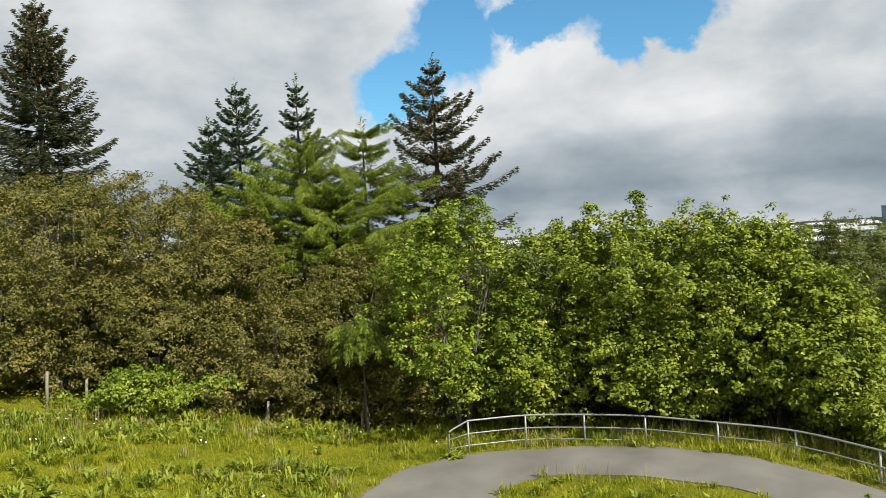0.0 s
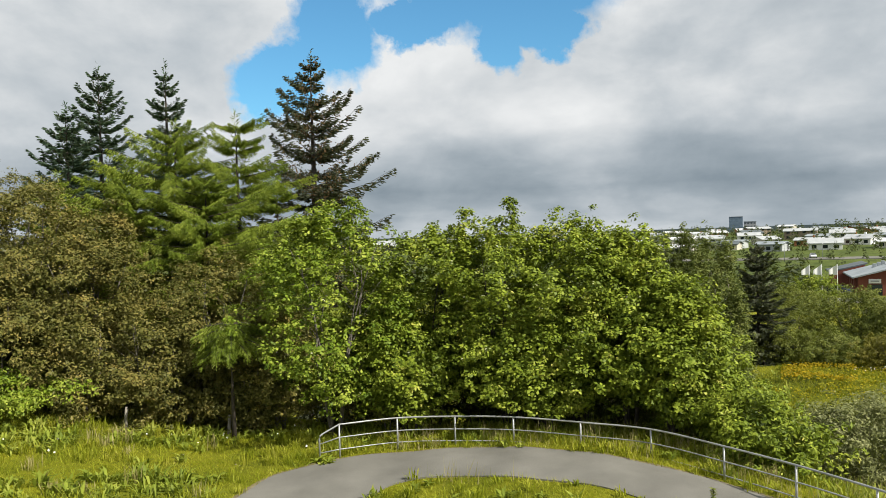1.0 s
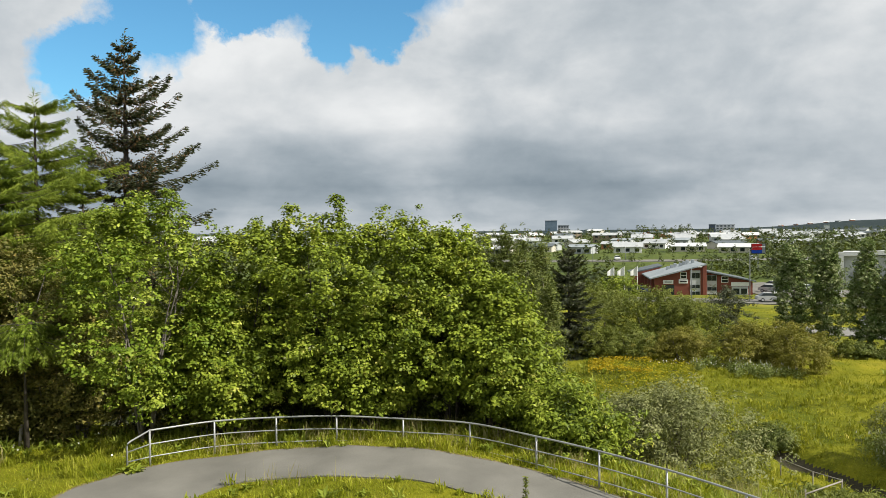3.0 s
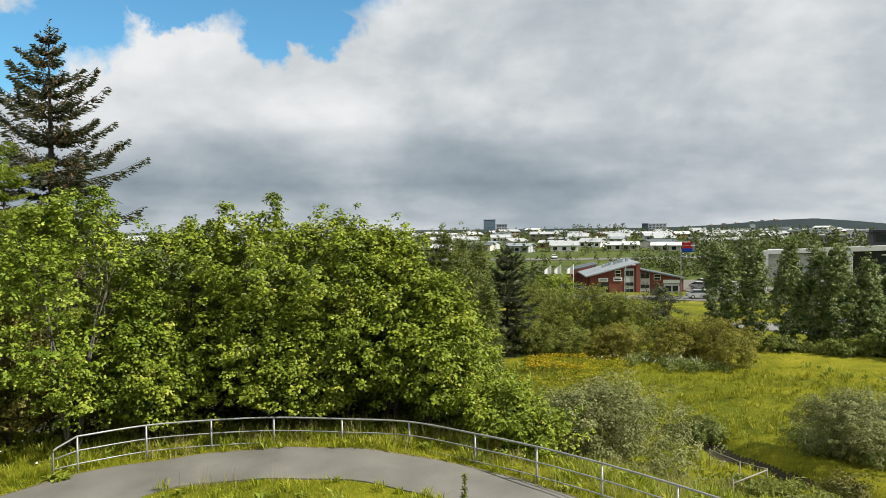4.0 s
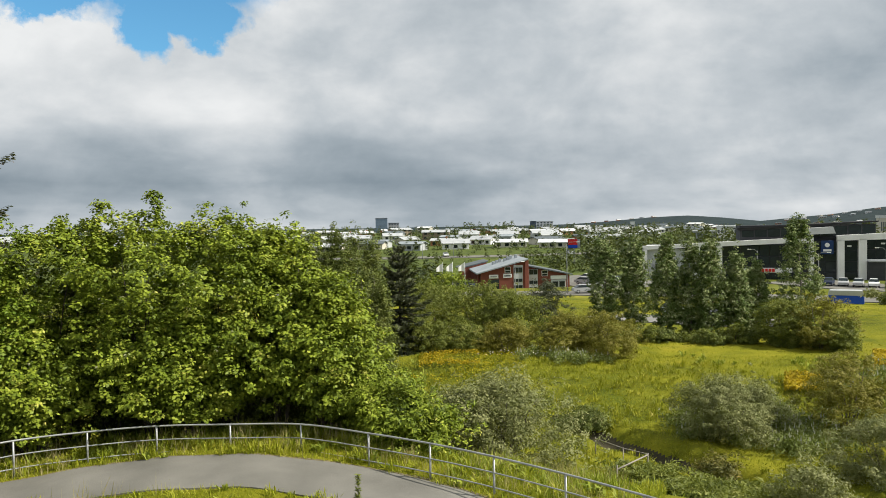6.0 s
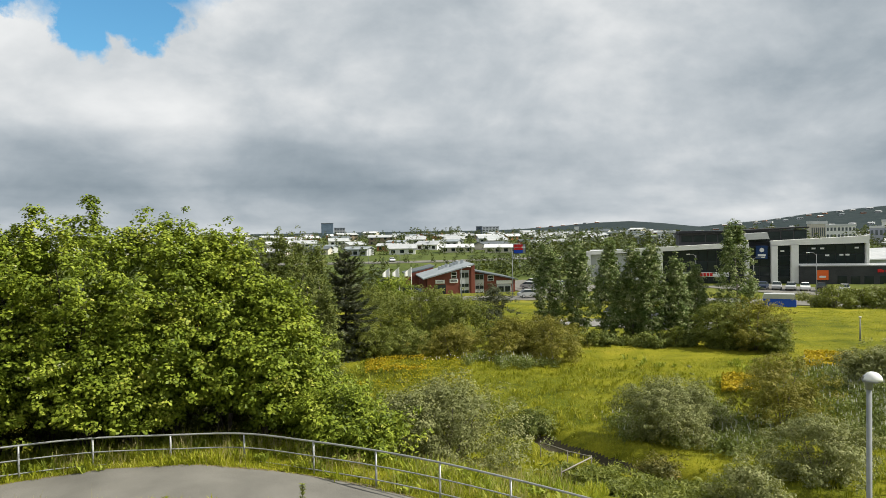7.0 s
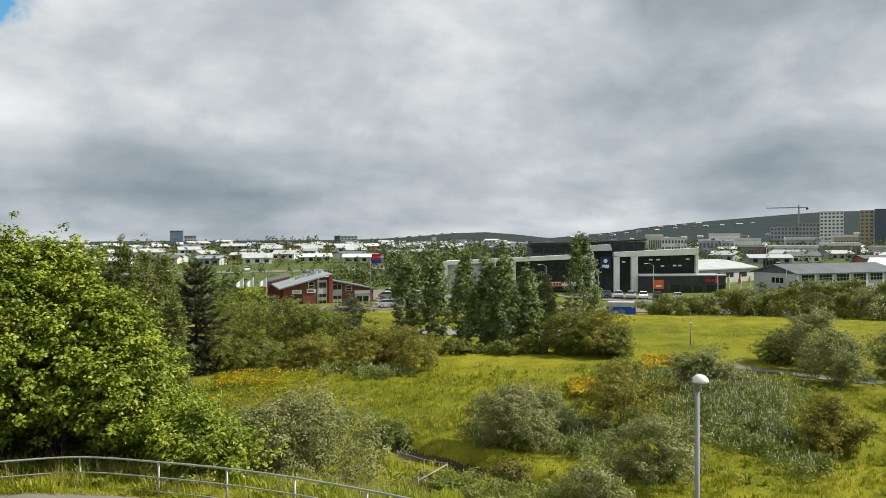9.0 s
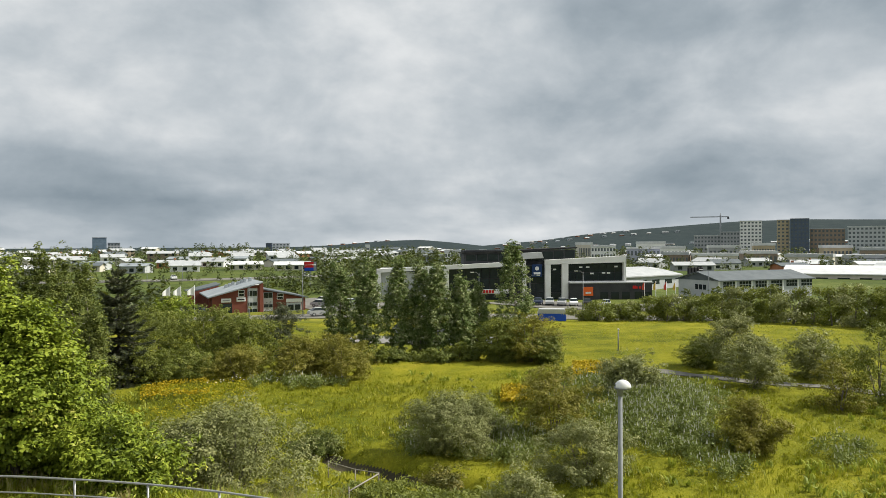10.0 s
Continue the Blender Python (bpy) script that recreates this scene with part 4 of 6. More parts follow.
def panel(parent, name, u0, z0, u1, z1, y, thick, material, label=""):
    """A flat slab on a facade: from u0 to u1, z0 to z1, its face at y."""
    key = (round(u1 - u0, 2), round(z1 - z0, 2), round(thick, 2), material)
    if key not in BOXES:
        BOXES[key] = Shape().box(0, 0, 0, key[0], key[2], key[1], min(0.03, thick * 0.3)).mesh(name, material)
    ob = part(name, BOXES[key], parent, label)
    ob.location = (u0, y, z0)
    return ob


def facade_turn(a, b):
    return math.degrees(math.atan2(b[1] - a[1], b[0] - a[0]))


def office():
    """Long white-framed office with dark glass; local x runs along its front, z is absolute."""
    a, b = (135.2, 109.55), (170.7, 63.1)
    ob = thing("office_building", *a, 0.0, facade_turn(a, b), "long white-framed three-storey office with dark glass front", "building")
    base = -7.1
    part("wall", Shape().box(0.3, 1.2, base, 58.0, 16, 0.6).mesh("wall", "dark_cladding"), ob)
    part("wall", Shape().box(39.6, 1.2, 0.6, 58.0, 16, 2.6).mesh("wall", "dark_cladding"), ob)
    # white frame: piers and a top band that steps up
    part("frame", Shape().prism([(-0.5, 0.1), (34.6, 1.5), (34.6, 2.6), (-0.5, 0.95)], -0.3, 1.4).mesh("frame", "white_render"), ob, "white rendered top band")
    part("frame", Shape().prism([(39.2, 1.75), (58.6, 2.2), (58.6, 3.75), (39.2, 2.85)], -0.3, 1.4).mesh("frame", "white_render"), ob, "white rendered top band")
    for u0, u1, top, lo in ((-0.5, 0.5, 0.5, base), (10.6, 11.8, 0.9, base), (15.2, 16.4, 1.0, base), (33.8, 34.7, 1.6, base), (39.2, 40.5, 2.0, base), (43.2, 44.7, 2.1, base), (58.0, 58.6, 2.6, -2.0)):
        part("pier", Shape().box(u0, -0.3, lo, u1, 1.4, top, 0.04).mesh("pier", "white_render"), ob)
    panel(ob, "beam", 44.7, -2.65, 58.6, -2.2, -0.25, 1.4, "white_render")
    panel(ob, "cladding", 0.5, base, 10.6, 0.2, 0.9, 0.3, "pale_cladding", "pale grey sheet cladding")
    for u in (1.6, 4.8, 7.8):
        panel(ob, "roller_door", u, base, u + 2.2, -3.2, 0.7, 0.3, "grey_render")
    # glass fronts, floor by floor
    for u0, u1, z0, z1, cols, rows in ((11.8, 15.2, base, 0.6, 2, 3), (16.4, 33.8, -4.0, 1.0, 9, 2), (16.4, 33.8, base, -5.0, 7, 1), (34.7, 39.2, base, 1.6, 2, 4), (40.5, 43.2, base, 1.75, 1, 4), (44.7, 58.0, -2.2, 1.9, 7, 2)):
        w, h = (u1 - u0) / cols, (z1 - z0) / rows
        for i in range(cols):
            for k in range(rows):
                panel(ob, "pane", u0 + i * w + 0.05, z0 + k * h + 0.08, u0 + (i + 1) * w - 0.05, z0 + (k + 1) * h - 0.08, 0.75, 0.12, "glass")
        panel(ob, "window_frame", u0, z0, u1, z1, 0.9, 0.2, "dark_cladding")
    for u, z in ((47.5, 0.9), (49.2, 0.9), (50.2, -0.6), (53.0, -0.5), (54.2, -0.5), (56.0, 1.0), (41.2, 0.4)):
        panel(ob, "blind", u, z, u + 0.8, z + 0.35, 0.7, 0.04, "white_paint")
    panel(ob, "fascia", 20.5, -5.0, 30.5, -4.0, 0.1, 0.6, "white_paint", "white fascia board")
    for i in range(5):
        panel(ob, "letter_bar", 23.7 + i * 0.7, -4.85, 24.25 + i * 0.7, -4.15, -0.02, 0.1, "red_sign")
    panel(ob, "sign", 36.1, -1.1, 38.5, 1.8, 0.2, 0.3, "blue_sign", "dark blue sign with a white emblem")
    part("emblem", Shape().prism([(37.3 + 0.48 * math.cos(t * math.pi / 6), 0.85 + 0.48 * math.sin(t * math.pi / 6)) for t in range(12)], 0.13, 0.19).mesh("emblem", "white_paint"), ob)
    panel(ob, "emblem_bar", 36.5, -0.5, 38.1, -0.05, 0.14, 0.05, "white_paint")
    # dark annex towards the car park
    part("annex", Shape().box(44.7, -1.6, base, 64.4, 6, -2.7, 0.05).mesh("annex", "dark_cladding"), ob, "low black-clad annex")
    panel(ob, "annex_parapet", 44.7, -2.7, 64.6, -2.45, -1.75, 7.9, "grey_render")
    panel(ob, "sign", 47.9, -5.6, 50.2, -3.5, -1.85, 0.2, "orange_sign", "square orange sign")
    panel(ob, "letter_bar", 48.4, -5.1, 49.7, -4.7, -1.9, 0.06, "white_paint")
    for i, w in enumerate((0.9, 0.5, 0.5, 0.6)):
        panel(ob, "letter_bar", 59.7 + i * 0.75, -4.0, 59.7 + i * 0.75 + w, -3.3 if not i else -3.5, -1.7, 0.1, "red_sign")
    for u in (52, 54.6, 57.2, 60.2, 62.2):
        panel(ob, "pane", u, base + 0.3, u + 1.8, -4.7, -1.66, 0.1, "glass")
    # set-back black top floor
    part("top_floor", Shape().box(20.3, 3.5, 0.6, 47.2, 13, 5.2).mesh("top_floor", "dark_cladding"), ob, "set-back black top floor")
    part("roof_edge", Shape().prism([(19.8, 4.35), (47.6, 5.55), (47.6, 5.85), (19.8, 4.7)], 2.8, 13.6).mesh("roof_edge", "black_paint"), ob)
    for i in range(10):
        panel(ob, "pane", 20.8 + i * 2.65, 2.7, 23.2 + i * 2.65, 4.1 + i * 0.1, 3.42, 0.1, "glass")
    part("canopy", Shape().prism([(33.7, 3.1), (38.9, 3.3), (38.4, 4.7), (34.2, 4.5)], 0.0, 3.4).mesh("canopy", "white_roof"), ob, "white slanted entrance canopy")
    part("roof", Shape().box(0.1, 1.42, 0.6, 39.4, 15.8, 0.8).mesh("roof", "pale_roof"), ob)
    part("roof", Shape().box(39.5, 1.42, 2.6, 57.9, 15.8, 2.8).mesh("roof", "pale_roof"), ob)


def brick_house():
    """Red house with two mono-pitch halves; z is absolute."""
    a, b = (93.1, 116.3), (108.4, 106.6)
    ob = thing("brick_building", *a, 0.0, facade_turn(a, b), "red two-storey building with mono-pitched grey metal roofs", "building")
    base, deep = -7.0, 15.0
    part("wall", Shape().prism([(0, base), (9.0, base), (9.0, -1.0), (0, -3.35)], 0, deep).mesh("wall", "brick_red"), ob)
    part("wall", Shape().prism([(9.0, base), (18.1, base), (18.1, -4.0), (9.0, -2.15)], 0.6, deep - 1).mesh("wall", "brick_red"), ob)
    part("roof", Shape().prism([(-0.9, -3.5), (9.5, -0.76), (9.5, -0.52), (-0.9, -3.25)], -0.8, deep + 0.5).mesh("roof", "grey_roof"), ob)
    part("roof", Shape().prism([(9.25, -2.07), (18.6, -4.02), (18.6, -3.8), (9.25, -1.83)], -0.2, deep - 0.5).mesh("roof", "slate_roof"), ob)
    part("pier", Shape().box(8.85, -0.35, base, 9.6, 0.7, -0.8, 0.03).mesh("pier", "brick_red"), ob)
    for u0, u1, top in ((6.6, 8.5, -1.8), (9.75, 11.6, -2.7)):
        panel(ob, "panel", u0, base, u1, top, -0.06 if u0 < 9 else 0.5, 0.2, "pale_cladding", "pale sheet-clad window bay")
        y = -0.14 if u0 < 9 else 0.42
        for z in (-3.3, -5.2, -6.5):
            for k in range(2):
                panel(ob, "pane", u0 + 0.12 + k * 0.86, z - (0.5 if u0 > 9 else 0.0), u0 + 0.9 + k * 0.86, z + 1.0 - (0.5 if u0 > 9 else 0.0) - (0.35 if z < -5 else 0), y, 0.08, "glass")
    for u0, z0, u1, z1, y in ((4.9, -3.3, 5.9, -2.2, -0.08), (12.5, -4.1, 13.6, -3.1, 0.52)):
        panel(ob, "window_frame", u0 - 0.1, z0 - 0.1, u1 + 0.1, z1 + 0.1, y, 0.2, "white_paint")
        panel(ob, "pane", u0, z0, u1, z0 + 0.45, y - 0.03, 0.06, "glass")
        panel(ob, "pane", u0, z0 + 0.55, u1, z1, y - 0.03, 0.06, "glass")
    panel(ob, "sign", 1.6, -4.4, 3.5, -3.65, -0.15, 0.12, "white_paint", "white sign board")
    panel(ob, "letter_bar", 1.9, -4.15, 3.2, -3.9, -0.19, 0.05, "grey_render")
    panel(ob, "sign", 4.5, -4.3, 6.2, -3.5, -0.15, 0.12, "white_paint", "white sign board")
    panel(ob, "letter_bar", 4.7, -4.05, 6.0, -3.8, -0.19, 0.05, "black_paint")
    panel(ob, "door", 1.4, base, 3.7, -4.6, -0.08, 0.14, "glass", "dark glazed entrance door")
    panel(ob, "door", 14.3, base, 17.3, -4.9, 0.5, 0.14, "pale_cladding", "pale garage door")
    panel(ob, "pane", 14.6, -6.4, 15.7, -5.3, 0.46, 0.06, "glass")
    panel(ob, "pane", 16.0, -6.4, 17.1, -5.3, 0.46, 0.06, "glass")
    panel(ob, "sign", 14.2, -4.8, 17.4, -4.1, 0.44, 0.12, "white_paint", "white sign board")
    for k in range(5):
        p = panel(ob, "buttress", -0.55, base, -0.1, -3.3, 1.5 + k * 2.9, 0.5, "brick_red")
        panel(ob, "pane", -0.07, -5.6, 0.02, -4.2, 2.4 + k * 2.9, 1.3, "glass")
    for k in range(7):
        u, y = 3.4 + k * 0.8, 8.5 + (k % 3) * 0.9
        zz = -3.1 + 0.28 * u
        part("roof_fan", Shape().box(u, y, zz - 0.1, u + 0.6, y + 0.7, zz + 0.75, 0.05).mesh("roof_fan", "grey_roof"), ob)
    # rear half, lower and darker
    part("rear_wing", Shape().prism([(-2.6, base), (3.0, base), (3.0, -1.9), (-2.6, -3.2)], deep + 0.6, deep + 9).mesh("rear_wing", "brick_red"), ob)
    part("rear_roof", Shape().prism([(-3.2, -3.35), (3.4, -1.8), (3.4, -1.55), (-3.2, -3.1)], deep + 0.55, deep + 9.5).mesh("rear_roof", "slate_roof"), ob)


def warehouse():
    a, b, c = polar(73.54, 196), polar(76.27, 184), polar(82.32, 206)
    ob = thing("warehouse", *b, 0.0, facade_turn(b, c), "grey clad warehouse with a blue-grey pitched roof", "building")
    L = math.dist(b, c)
    D = 13.5
    base, eave, ridge = -7.6, -2.15, -0.35
    part("wall", Shape().add([(0, 0, base), (0, D, base), (0, D, eave), (0, D / 2, ridge), (0, 0, eave), (L, 0, base), (L, D, base), (L, D, eave), (L, D / 2, ridge), (L, 0, eave)],
                             [(0, 1, 2, 3, 4), (5, 9, 8, 7, 6), (0, 4, 9, 5), (1, 6, 7, 2), (2, 7, 8, 3), (3, 8, 9, 4), (0, 5, 6, 1)]).mesh("wall", "pale_cladding"), ob)
    for y0, y1, za, zb in ((-0.6, D / 2, eave - 0.12, ridge), (D / 2, D + 0.6, ridge, eave - 0.12)):
        part("roof", Shape().add([(-0.5, y0, za), (L + 0.5, y0, za), (L + 0.5, y1, zb), (-0.5, y1, zb), (-0.5, y0, za + 0.22), (L + 0.5, y0, za + 0.22), (L + 0.5, y1, zb + 0.22), (-0.5, y1, zb + 0.22)],
                                 [(0, 1, 2, 3), (4, 7, 6, 5), (0, 4, 5, 1), (2, 6, 7, 3), (0, 3, 7, 4), (1, 5, 6, 2)]).mesh("roof", "slate_roof"), ob)
    part("gable", Shape().add([(-0.08, 0.2, eave), (-0.08, D - 0.2, eave), (-0.08, D / 2, ridge - 0.1), (-0.02, 0.2, eave), (-0.02, D - 0.2, eave), (-0.02, D / 2, ridge - 0.1)], [(0, 1, 2), (3, 5, 4), (0, 3, 4, 1), (1, 4, 5, 2), (2, 5, 3, 0)]).mesh("gable", "slate_roof"), ob, "dark clad gable")
    n = 6
    for i in range(n):
        u = L * (i + 0.28) / n
        panel(ob, "pilaster", L * i / n - 0.1, base, L * i / n + 0.35, eave - 0.05, -0.22, 0.3, "white_render")
        for k in range(4):
            for r in range(2):
                panel(ob, "pane", u + k * 0.95, eave - 1.75 + r * 0.8, u + 0.82 + k * 0.95, eave - 1.05 + r * 0.8, -0.05, 0.08, "glass")
        if i in (2, 3):
            panel(ob, "roller_door", u, base, u + 3.7, eave - 2.3, -0.08, 0.1, "black_paint")
    for k in range(3):
        panel(ob, "pane", -0.1, -4.4, 0.0, -3.2, 4.0 + k * 1.3, 1.0, "glass")
    for k in range(5):
        part("roof_vent", Shape().box(2.2 + k * 1.0, D - 1.2, ridge - 0.6, 2.85 + k * 1.0, D - 0.6, ridge + 0.95, 0.05).mesh("roof_vent", "black_paint"), ob)


def vault_hall(name, az0, az1, d0, d1, base, eave, rise, label, roof="white_roof", wall="cream_render"):
    a, b = polar(az0, d0), polar(az1, d1)
    L, D = math.dist(a, b), 26.0
    ob = thing(name, *a, 0.0, facade_turn(a, b), label, "building")
    part("wall", Shape().box(0, 0, base, L, D, eave).mesh("wall", wall), ob)
    n = 10
    out = [(k / n, rise * math.sin(math.pi * min(k / n, 1 - k / n) * 0.9 + 0.0)) for k in range(n + 1)]
    s = Shape()
    v = []
    for k, (f, up) in enumerate(out):
        for x in (-0.6, L + 0.6):
            v += [(x, -0.6 + f * (D + 1.2), eave + up), (x, -0.6 + f * (D + 1.2), eave + up + 0.3)]
    f = []
    for k in range(n):
        o = k * 4
        f += [(o + 1, o + 3, o + 7, o + 5), (o, o + 4, o + 6, o + 2), (o, o + 1, o + 5, o + 4), (o + 2, o + 6, o + 7, o + 3)]
    f += [(0, 2, 3, 1), (n * 4, n * 4 + 1, n * 4 + 3, n * 4 + 2)]
    s.add(v, f)
    part("roof", s.mesh("roof", roof), ob)
    k = 0
    while 3 + k * 6 < L - 4:
        panel(ob, "pane", 3 + k * 6.0, eave - 2.2, 6.4 + k * 6.0, eave - 0.9, -0.06, 0.12, "glass")
        k += 1


def block(name, az0, az1, d, tan_top, base, storeys, cols, wall, roof, label, deep=14.0, turn=0.0, pane="slate_roof", band=False, cap=0.0, category="building"):
    """A flat-roofed block that faces the viewpoint, with its rows of windows."""
    a, b = polar(az0, d), polar(az1, d)
    L = math.dist(a, b)
    top = EYE + d * tan_top
    ob = thing(name, *a, 0.0, facade_turn(a, b) + turn, label, category)
    part("wall", Shape().box(0, 0, base, L, deep, top).mesh("wall", wall), ob)
    part("roof", Shape().box(-0.3, -0.4, top, L + 0.3, deep + 0.4, top + 0.5 + cap).mesh("roof", roof), ob)
    h = (top - base) / storeys
    w = L / cols
    for i in range(cols):
        for k in range(storeys):
            if band:
                panel(ob, "window", i * w + 0.04 * w, base + k * h + 0.35 * h, (i + 1) * w - 0.04 * w, base + k * h + 0.85 * h, -0.12, 0.2, pane)
            else:
                panel(ob, "window", i * w + 0.22 * w, base + k * h + 0.32 * h, i * w + 0.78 * w, base + k * h + 0.8 * h, -0.12, 0.2, pane)
    return ob


def houses():
    """Low detached houses climbing the far slope."""
    rng = random.Random(5)
    walls = ["white_render"] * 2 + ["cream_render"] * 3 + ["grey_render"] * 3 + ["pale_cladding"] * 2 + ["rust_render", "brown_render", "brown_render"]
    roofs = ["white_roof"] * 4 + ["pale_roof"] * 5 + ["grey_roof", "grey_roof", "slate_roof"]
    made = {}
    for row, (d, a0, a1, gap) in enumerate(((312, 20, 47.5, 3.5), (345, 12, 49, 3.7), (385, 8, 51, 3.3), (430, 6, 54, 3.0), (480, 5, 56, 2.7), (535, 5, 58, 2.5), (595, 5, 60, 2.4), (300, 74, 94, 5.0), (345, 66, 95, 4.2), (395, 60, 95, 3.6), (450, 58, 95, 3.2), (510, 58, 95, 2.8), (580, 60, 95, 2.6), (660, 60, 95, 2.4), (760, 56, 95, 2.2), (1000, 48, 95, 1.7), (1250, 46, 95, 1.5), (1600, 60, 95, 1.2), (1900, 60.5, 74, 1.0), (2050, 61, 70, 0.8), (2150, 46.5, 52, 0.9))):
        az = a0 + rng.uniform(0, 1)
        while az < a1:
            dd = d + rng.uniform(-12, 12)
            x, y = polar(az, dd)
            key = rng.randrange(16)
            turn = -az + rng.uniform(-35, 35)
            if key not in made:
                L, D, H = rng.uniform(9, 15), rng.uniform(7, 9.5), rng.choice([2.5, 2.7, 2.9, 4.6])
                wall, roof = rng.choice(walls), rng.choice(roofs)
                ob = thing("house", x, y, height(x, y) - 0.4, turn, "low detached house with pale walls and a shallow roof" if roof in ("white_roof", "pale_roof") else "low detached house with a coloured shallow roof", "house", "houses on the far slope")
                part("wall", Shape().prism([(-L / 2, -1.5), (L / 2, -1.5), (L / 2, H), (-L / 2, H)], -D / 2, D / 2).mesh("wall", wall), ob)
                up = rng.uniform(0.9, 1.7)
                s = Shape()
                e = 0.6
                v = [(-L / 2 - e, -D / 2 - e, H - 0.1), (L / 2 + e, -D / 2 - e, H - 0.1), (L / 2 + e, 0, H + up), (-L / 2 - e, 0, H + up), (L / 2 + e, D / 2 + e, H - 0.1), (-L / 2 - e, D / 2 + e, H - 0.1)]
                s.add(v + [(p[0], p[1], p[2] + 0.25) for p in v], [(0, 1, 2, 3), (3, 2, 4, 5), (6, 9, 8, 7), (9, 11, 10, 8), (0, 6, 7, 1), (5, 4, 10, 11), (0, 3, 9, 6), (3, 5, 11, 9), (1, 7, 8, 2), (2, 8, 10, 4)])
                part("roof", s.mesh("roof", roof), ob)
                g = Shape().add([(-L / 2 + 0.02, -D / 2, H), (-L / 2 + 0.02, D / 2, H), (-L / 2 + 0.02, 0, H + up), (L / 2 - 0.02, -D / 2, H), (L / 2 - 0.02, D / 2, H), (L / 2 - 0.02, 0, H + up)], [(0, 2, 1), (3, 4, 5), (0, 1, 4, 3)])
                part("gable", g.mesh("gable", wall), ob)
                n = int(L / 3.2)
                for fl in range(2 if H > 4 else 1):
                    for k in range(n):
                        u = -L / 2 + L * (k + 0.5) / n
                        panel(ob, "window", u - 0.8, 0.9 + fl * 2.5, u + 0.8, 2.2 + fl * 2.5, -D / 2 - 0.08, 0.12, "glass")
                if rng.random() < 0.5:
                    part("chimney", Shape().box(1, 0.2, H + up - 0.5, 1.8, 1.0, H + up + 0.9, 0.04).mesh("chimney", wall), ob)
                made[key] = ob
            else:
                copy_thing(made[key], pose(x, y, height(x, y) - 0.4, 0, 0, turn))
            az += gap * rng.uniform(0.75, 1.35)


office()
brick_house()
warehouse()
vault_hall("hall", 69.2, 73.6, 205, 228, -7.0, -2.6, 2.0, "long white hall with a curved roof", roof="pale_roof", wall="pale_cladding")
vault_hall("hall", 80.6, 90.0, 262, 262, -8.5, -3.3, 2.4, "very long white-roofed industrial hall")
houses()
block("tower_block", 30.64, 31.55, 900, 0.0111, -4, 6, 4, "blue_glass", "grey_roof", "blue-glazed tower block on the skyline", pane="blue_glass")
block("tower_block", 31.62, 32.43, 920, 0.0045, -4, 4, 4, "grey_render", "grey_roof", "grey tower block on the skyline")
block("tower_block", 42.5, 42.95, 900, 0.0036, -5, 5, 2, "blue_render", "grey_roof", "dark tower block on the skyline")
block("tower_block", 42.97, 44.25, 905, 0.0030, -5, 5, 5, "white_render", "white_roof", "white apartment block on the skyline")
block("church", 49.3, 50.35, 800, -0.005, -10, 1, 2, "white_render", "white_roof", "white church with a square tower", category="church")
block("church_tower", 49.95, 50.3, 799, 0.001, -10, 1, 1, "white_render", "white_roof", "white square church tower", deep=6, category="church")
block("apartment_block", 54.4, 56.0, 330, -0.0135, -9, 4, 7, "lilac_render", "pale_roof", "lilac-grey four-storey apartment block")
block("apartment_block", 56.05, 57.4, 335, -0.0095, -9, 4, 6, "white_render", "white_roof", "white four-storey apartment block", cap=0.6)
block("apartment_block", 77.7, 79.15, 760, 0.0283, -8, 11, 6, "white_render", "pale_roof", "pale grey high-rise apartment block")
block("apartment_block", 76.4, 77.7, 765, 0.0150, -8, 7, 6, "grey_render", "pale_roof", "grey apartment block with pale windows")
block("apartment_block", 74.6, 76.4, 770, 0.0105, -8, 6, 8, "grey_render", "white_roof", "grey apartment block with a pale roof")
block("apartment_block", 80.12, 80.92, 745, 0.0289, -8, 11, 3, "tan_render", "pale_roof", "tan high-rise apartment tower")
block("apartment_block", 80.98, 82.15, 740, 0.0301, -8, 11, 5, "blue_render", "slate_roof", "dark blue high-rise apartment tower")
block("apartment_block", 82.2, 84.35, 745, 0.0175, -8, 7, 9, "brown_render", "pale_roof", "brown apartment block with balconies")
block("apartment_block", 84.5, 87.2, 740, 0.0195, -8, 8, 11, "pale_cladding", "white_roof", "pale apartment block with many windows")
block("apartment_block", 87.4, 92, 740, 0.016, -8, 7, 12, "grey_render", "white_roof", "grey apartment block with pale windows")
block("apartment_block", 67.2, 69.0, 420, -0.003, -12, 5, 8, "white_render", "white_roof", "white apartment block beyond the office", cap=0.4)
block("apartment_block", 69.8, 72.2, 440, -0.006, -12, 3, 9, "lilac_render", "white_roof", "low lilac apartment block with a white roof", cap=0.6)
